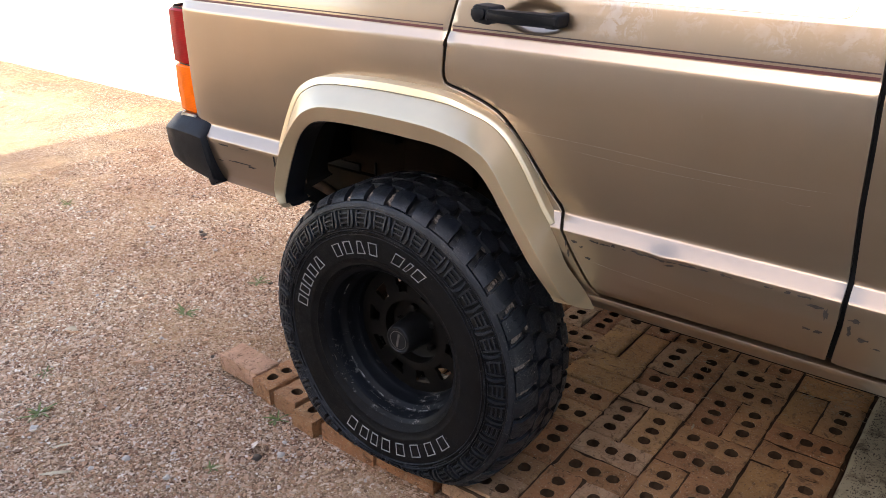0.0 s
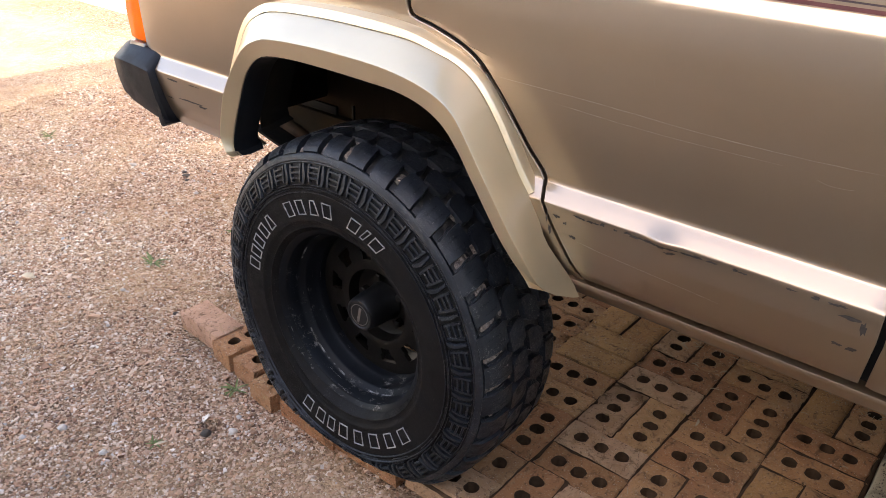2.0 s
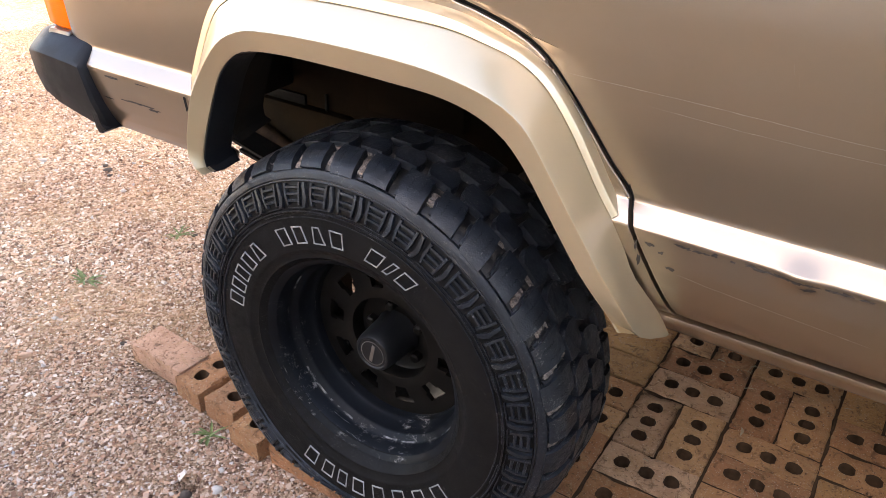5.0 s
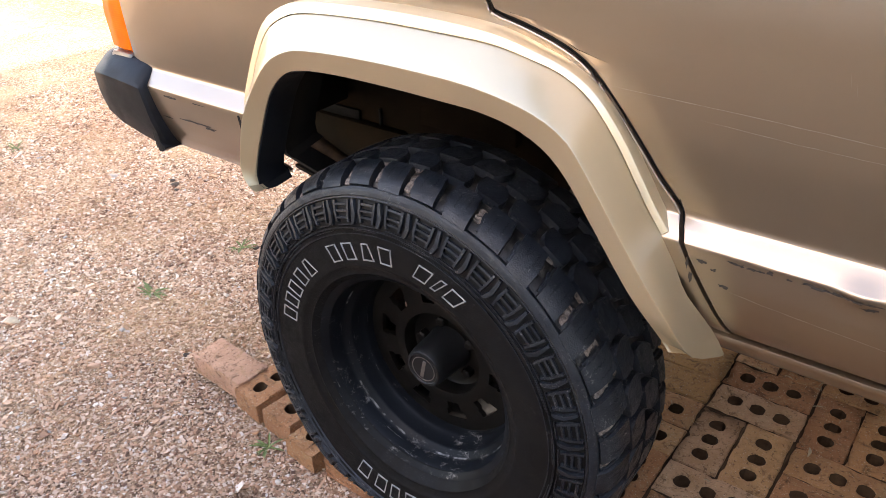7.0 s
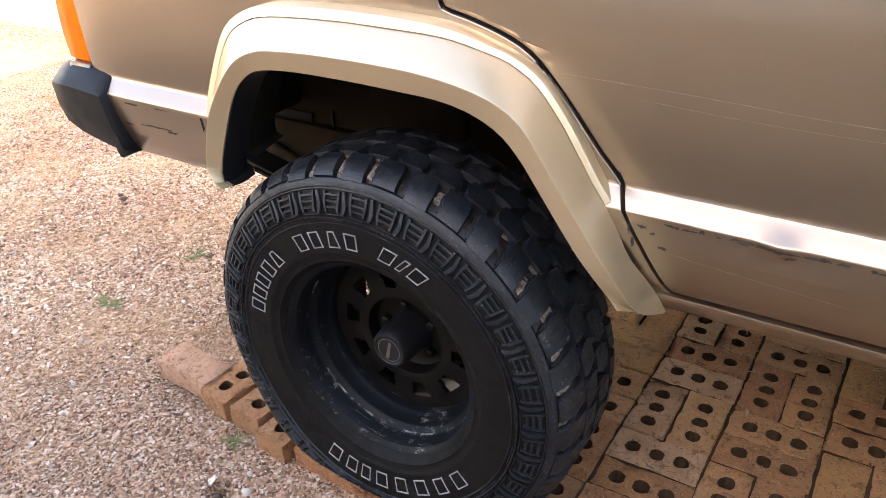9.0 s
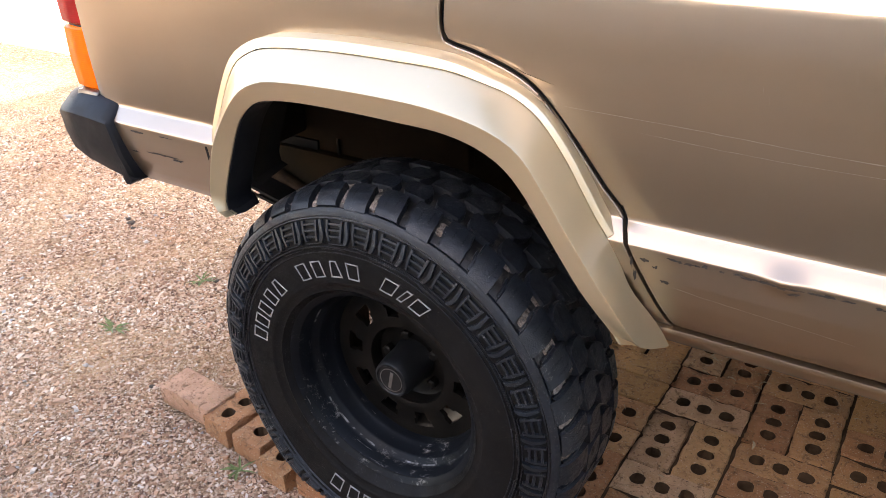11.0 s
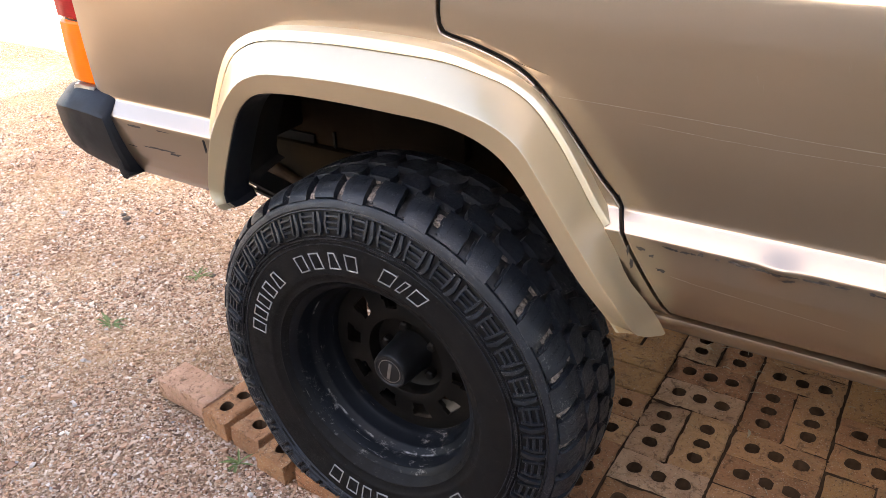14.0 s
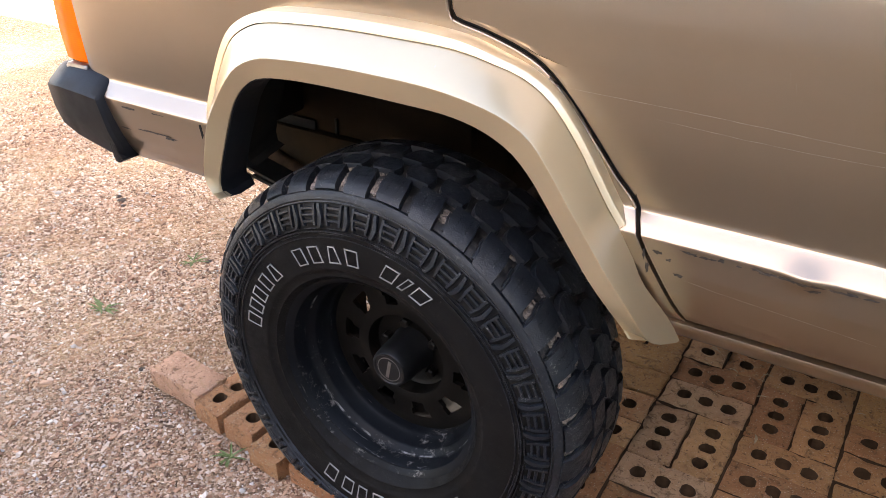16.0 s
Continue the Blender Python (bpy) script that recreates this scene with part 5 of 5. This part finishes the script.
single("joint_soil", bm, SOIL_AND_CORE_SHADE, "dark soil between and under the loose bricks", "soil", "structure", smooth=180)

# ---- loose gravel ----
def stone_cloud(name, count, place, size, seed, material, label, category, level=None):
    """Many small chips in one mesh."""
    g = np.random.RandomState(seed)
    cube = np.array([(i, j, k) for i in (-1, 1) for j in (-1, 1) for k in (-1, 1)], float) * 0.72
    fac = np.array([int(ch) for ch in "013 032 467 475 045 051 237 276 064 026 157 173".replace(" ", "")]).reshape(-1, 3)
    xy = place(g, count)
    n = len(xy)
    sz = size(g, xy)
    v = np.repeat(cube[None], n, 0) + 0.85 * (g.rand(n, 8, 3) - 0.5)
    v *= sz[:, None, None] * np.stack([0.8 + 1.1 * g.rand(n) ** 2, 0.65 + 0.4 * g.rand(n), 0.25 + 0.4 * g.rand(n)], 1)[:, None, :]
    a, b = g.rand(n) * 2 * np.pi, (g.rand(n) - 0.5) * 1.2
    ca, sa, cb, sb = np.cos(a), np.sin(a), np.cos(b), np.sin(b)
    x, y, z = v[..., 0], v[..., 1], v[..., 2]
    x, z = x * cb[:, None] + z * sb[:, None], -x * sb[:, None] + z * cb[:, None]
    x, y = x * ca[:, None] - y * sa[:, None], x * sa[:, None] + y * ca[:, None]
    zz = np.array([ground_z(p[0], p[1]) if level is None else level for p in xy])
    v = np.stack([x + xy[:, :1], y + xy[:, 1:2], z + (zz + sz * (0.05 + 0.3 * g.rand(n)))[:, None]], -1).reshape(-1, 3)
    f = (fac[None] + 8 * np.arange(n)[:, None, None]).reshape(-1, 3)
    me = bpy.data.meshes.new(name)
    me.vertices.add(len(v))
    me.vertices.foreach_set("co", v.ravel())
    me.loops.add(f.size)
    me.loops.foreach_set("vertex_index", f.ravel().astype(np.int32))
    me.polygons.add(len(f))
    me.polygons.foreach_set("loop_start", np.arange(0, f.size, 3, dtype=np.int32))
    me.update(calc_edges=True)
    me.validate()
    me.shade_flat()
    me.materials.append(material)
    return tagged(new(name, me), label, category, kind="stuff")


def open_gravel(g, n):
    """Spots on the bare gravel, thinner with distance from the wheel."""
    out = []
    while sum(len(o) for o in out) < n:
        x = -0.5 - 2.6 * g.rand(40000) ** 1.25 + 1.5 * (g.rand(40000) - 0.35)
        y = -0.85 + 2.6 * g.rand(40000)
        paved = (x > 0.34) | (x > -0.60) & (y > 0.03 * np.sin(x * 40)) & (y > 0.0) & (y < 0.16) | (x > -0.30) & (y >= 0.16)
        hole = np.hypot(x + 0.362, y + 0.176) < 0.024
        row1 = (x > -0.80) & (x < -0.58) & (y > 0.02) & (y < 0.125)
        keep = ~(paved | hole | row1) & (x > -3.2) & (x < 0.5)
        sandy = np.array([noise.noise((p * 1.1, q * 1.5, 5.5)) + 0.25 * (-0.9 - p) for p, q in zip(x, y)])
        keep &= g.rand(40000) > np.clip(0.1 + 1.2 * sandy, 0.0, 0.40)
        out.append(np.stack([x, y], 1)[keep])
    return np.concatenate(out)[:n]


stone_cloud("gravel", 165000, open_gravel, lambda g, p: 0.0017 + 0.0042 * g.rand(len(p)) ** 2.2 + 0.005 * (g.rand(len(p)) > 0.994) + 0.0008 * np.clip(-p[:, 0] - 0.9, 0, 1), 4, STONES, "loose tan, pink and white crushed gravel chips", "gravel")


# ---- weeds and litter ----
def weed(x, y, size, n, seed):
    r = random.Random(seed)
    z0 = ground_z(x, y)
    plant = thing("weed", (x, y, z0), "small green weed growing in the gravel", "weed", group="weeds in the gravel")
    for i in range(n):
        bm = bmesh.new()
        a = r.uniform(0, 2 * math.pi)
        L = size * r.uniform(0.5, 1.0)
        up = r.uniform(0.15, 0.7)
        bx, by = x + 0.12 * size * r.uniform(-1, 1), y + 0.12 * size * r.uniform(-1, 1)
        rows = []
        for k in range(5):
            f = k / 4
            px, py = bx + math.cos(a) * L * f, by + math.sin(a) * L * f
            pz = z0 + 0.001 + L * up * (f - 0.6 * f * f)
            w = size * 0.085 * (1 - f) ** 0.6 * (0.4 + f) + 0.0003
            rows.append([(px - math.sin(a) * w, py + math.cos(a) * w, pz), (px, py, pz - w * 0.4), (px + math.sin(a) * w, py - math.cos(a) * w, pz)])
        loft(bm, rows)
        part("leaf", bm, GREEN, plant)


for k, (x, y, s, n) in enumerate(((-1.19, 0.195, 0.060, 16), (-1.172, 0.525, 0.055, 12), (-1.00, -0.455, 0.060, 18), (-0.43, -0.05, 0.050, 12), (-0.405, -0.305, 0.035, 10), (-1.20, -0.33, 0.04, 10), (-2.60, 0.55, 0.06, 14))):
    weed(x, y, s, n, 40 + k)


def dry_leaf(x, y, z, length, width, turn, seed, curl=0.3):
    r = random.Random(seed)
    bm = bmesh.new()
    rows = []
    for k in range(9):
        f = k / 8
        w = width * math.sin(math.pi * min(0.04 + 0.92 * f, 1)) ** 0.7
        px = (f - 0.5) * length
        pz = curl * length * 0.25 * (1 - (2 * f - 1) ** 2) + 0.002
        bend = 0.10 * length * (2 * f - 1) ** 2
        rows.append([(px, -w + bend, pz + w * 0.3), (px, bend, pz), (px, w + bend, pz + w * 0.3)])
    loft(bm, rows)
    ob = single("dry_leaf", bm, STRAW, "pale dry curled leaf lying on the ground", "leaf", group="fallen leaves")
    ob.matrix_basis = pose(x, y, z, 0, 0, turn)


dry_leaf(-0.70, -0.575, 0.004, 0.085, 0.007, 48, 1)
dry_leaf(-1.385, -0.135, 0.006, 0.050, 0.014, 20, 2, 0.5)
dry_leaf(-0.80, -0.50, 0.004, 0.05, 0.005, 60, 3)
dry_leaf(0.577, 0.542, 0.073, 0.030, 0.003, 100, 4)
dry_leaf(-0.385, -0.30, 0.006, 0.03, 0.004, 70, 5)


def litter(x, y, size, seed, material, name, label, category, flat=0.5):
    bm = bmesh.new()
    bmesh.ops.create_icosphere(bm, subdivisions=2, radius=size)
    for v in bm.verts:
        q = v.co * (1.2 / size) + Vector((seed * 3.3, 0, 0))
        v.co *= 1 + 0.45 * noise.noise(q)
        v.co.z *= flat
    ob = single(name, bm, material, label, category)
    ob.location = (x, y, ground_z(x, y) + size * 0.12)


litter(-0.345, -0.200, 0.013, 1, DARK_LITTER, "soil_clod", "dark brown clod beside a small burrow", "clod", 0.6)
for k, (x, y, s) in enumerate(((-1.74, 0.70, 0.020), (-1.70, 0.675, 0.012), (-1.78, 0.72, 0.014), (-0.575, 0.135, 0.014), (-0.56, 0.155, 0.011), (-0.86, 0.06, 0.010), (-1.13, 0.55, 0.012))):
    litter(x, y, s * 0.85, 5 + k, DARK_LITTER, "debris", "small dark piece of bark litter on gravel", "debris", 0.3)
for k, (x, y, s) in enumerate(((-0.30, -0.155, 0.012), (-0.335, -0.11, 0.008), (-0.95, -0.50, 0.012), (-0.62, -0.42, 0.011), (-0.66, -0.50, 0.009), (-0.47, -0.40, 0.010), (-1.10, 0.03, 0.009), (-2.0, 0.62, 0.014), (-1.55, 0.62, 0.012))):
    litter(x, y, s, 25 + k, mat_plain("pale_stone", (0.50, 0.44, 0.38), 0.85, 0, 0.3, 90, 0.3) if k == 0 else bpy.data.materials["pale_stone"], "pebble", "larger pale grey pebble among the gravel", "pebble", 0.6)


bm = bmesh.new()
srng = random.Random(9)
for i in range(110):
    if i < 70:
        x, y = srng.uniform(0.76, 0.95), srng.uniform(0.84, 1.05)
    elif i < 100:
        x, y = srng.uniform(0.40, 0.55), srng.uniform(0.75, 0.95)
    else:
        x, y = srng.uniform(0.12, 0.94), srng.uniform(0.1, 1.0)
    a, L, w = srng.uniform(0, math.pi), srng.uniform(0.008, 0.026), srng.uniform(0.0004, 0.0010)
    dx, dy = math.cos(a) * L / 2, math.sin(a) * L / 2
    z = 0.0745
    tube(bm, [(x - dx, y - dy, z), (x, y, z + 0.002), (x + dx, y + dy, z)], w, 4)
tagged(part("straw_litter", bm, STRAW, None), "short bits of dry straw strewn over the bricks", "straw", kind="stuff")



def crumbs(g, n):
    """Spots of leaf litter brushed along the slab, thin at its edge."""
    y = 0.20 + 0.80 * g.rand(n)
    x = 1.005 + 0.045 * np.sin(y * 5.0) + 0.050 * g.randn(n)
    keep = x > 0.955
    return np.stack([x, y], 1)[keep]


stone_cloud("dark_litter", 3600, crumbs, lambda g, p: 0.0006 + 0.0013 * g.rand(len(p)) ** 2, 12, DARK_LITTER, "dark crumbs of leaf litter on the concrete", "litter", 0.079)
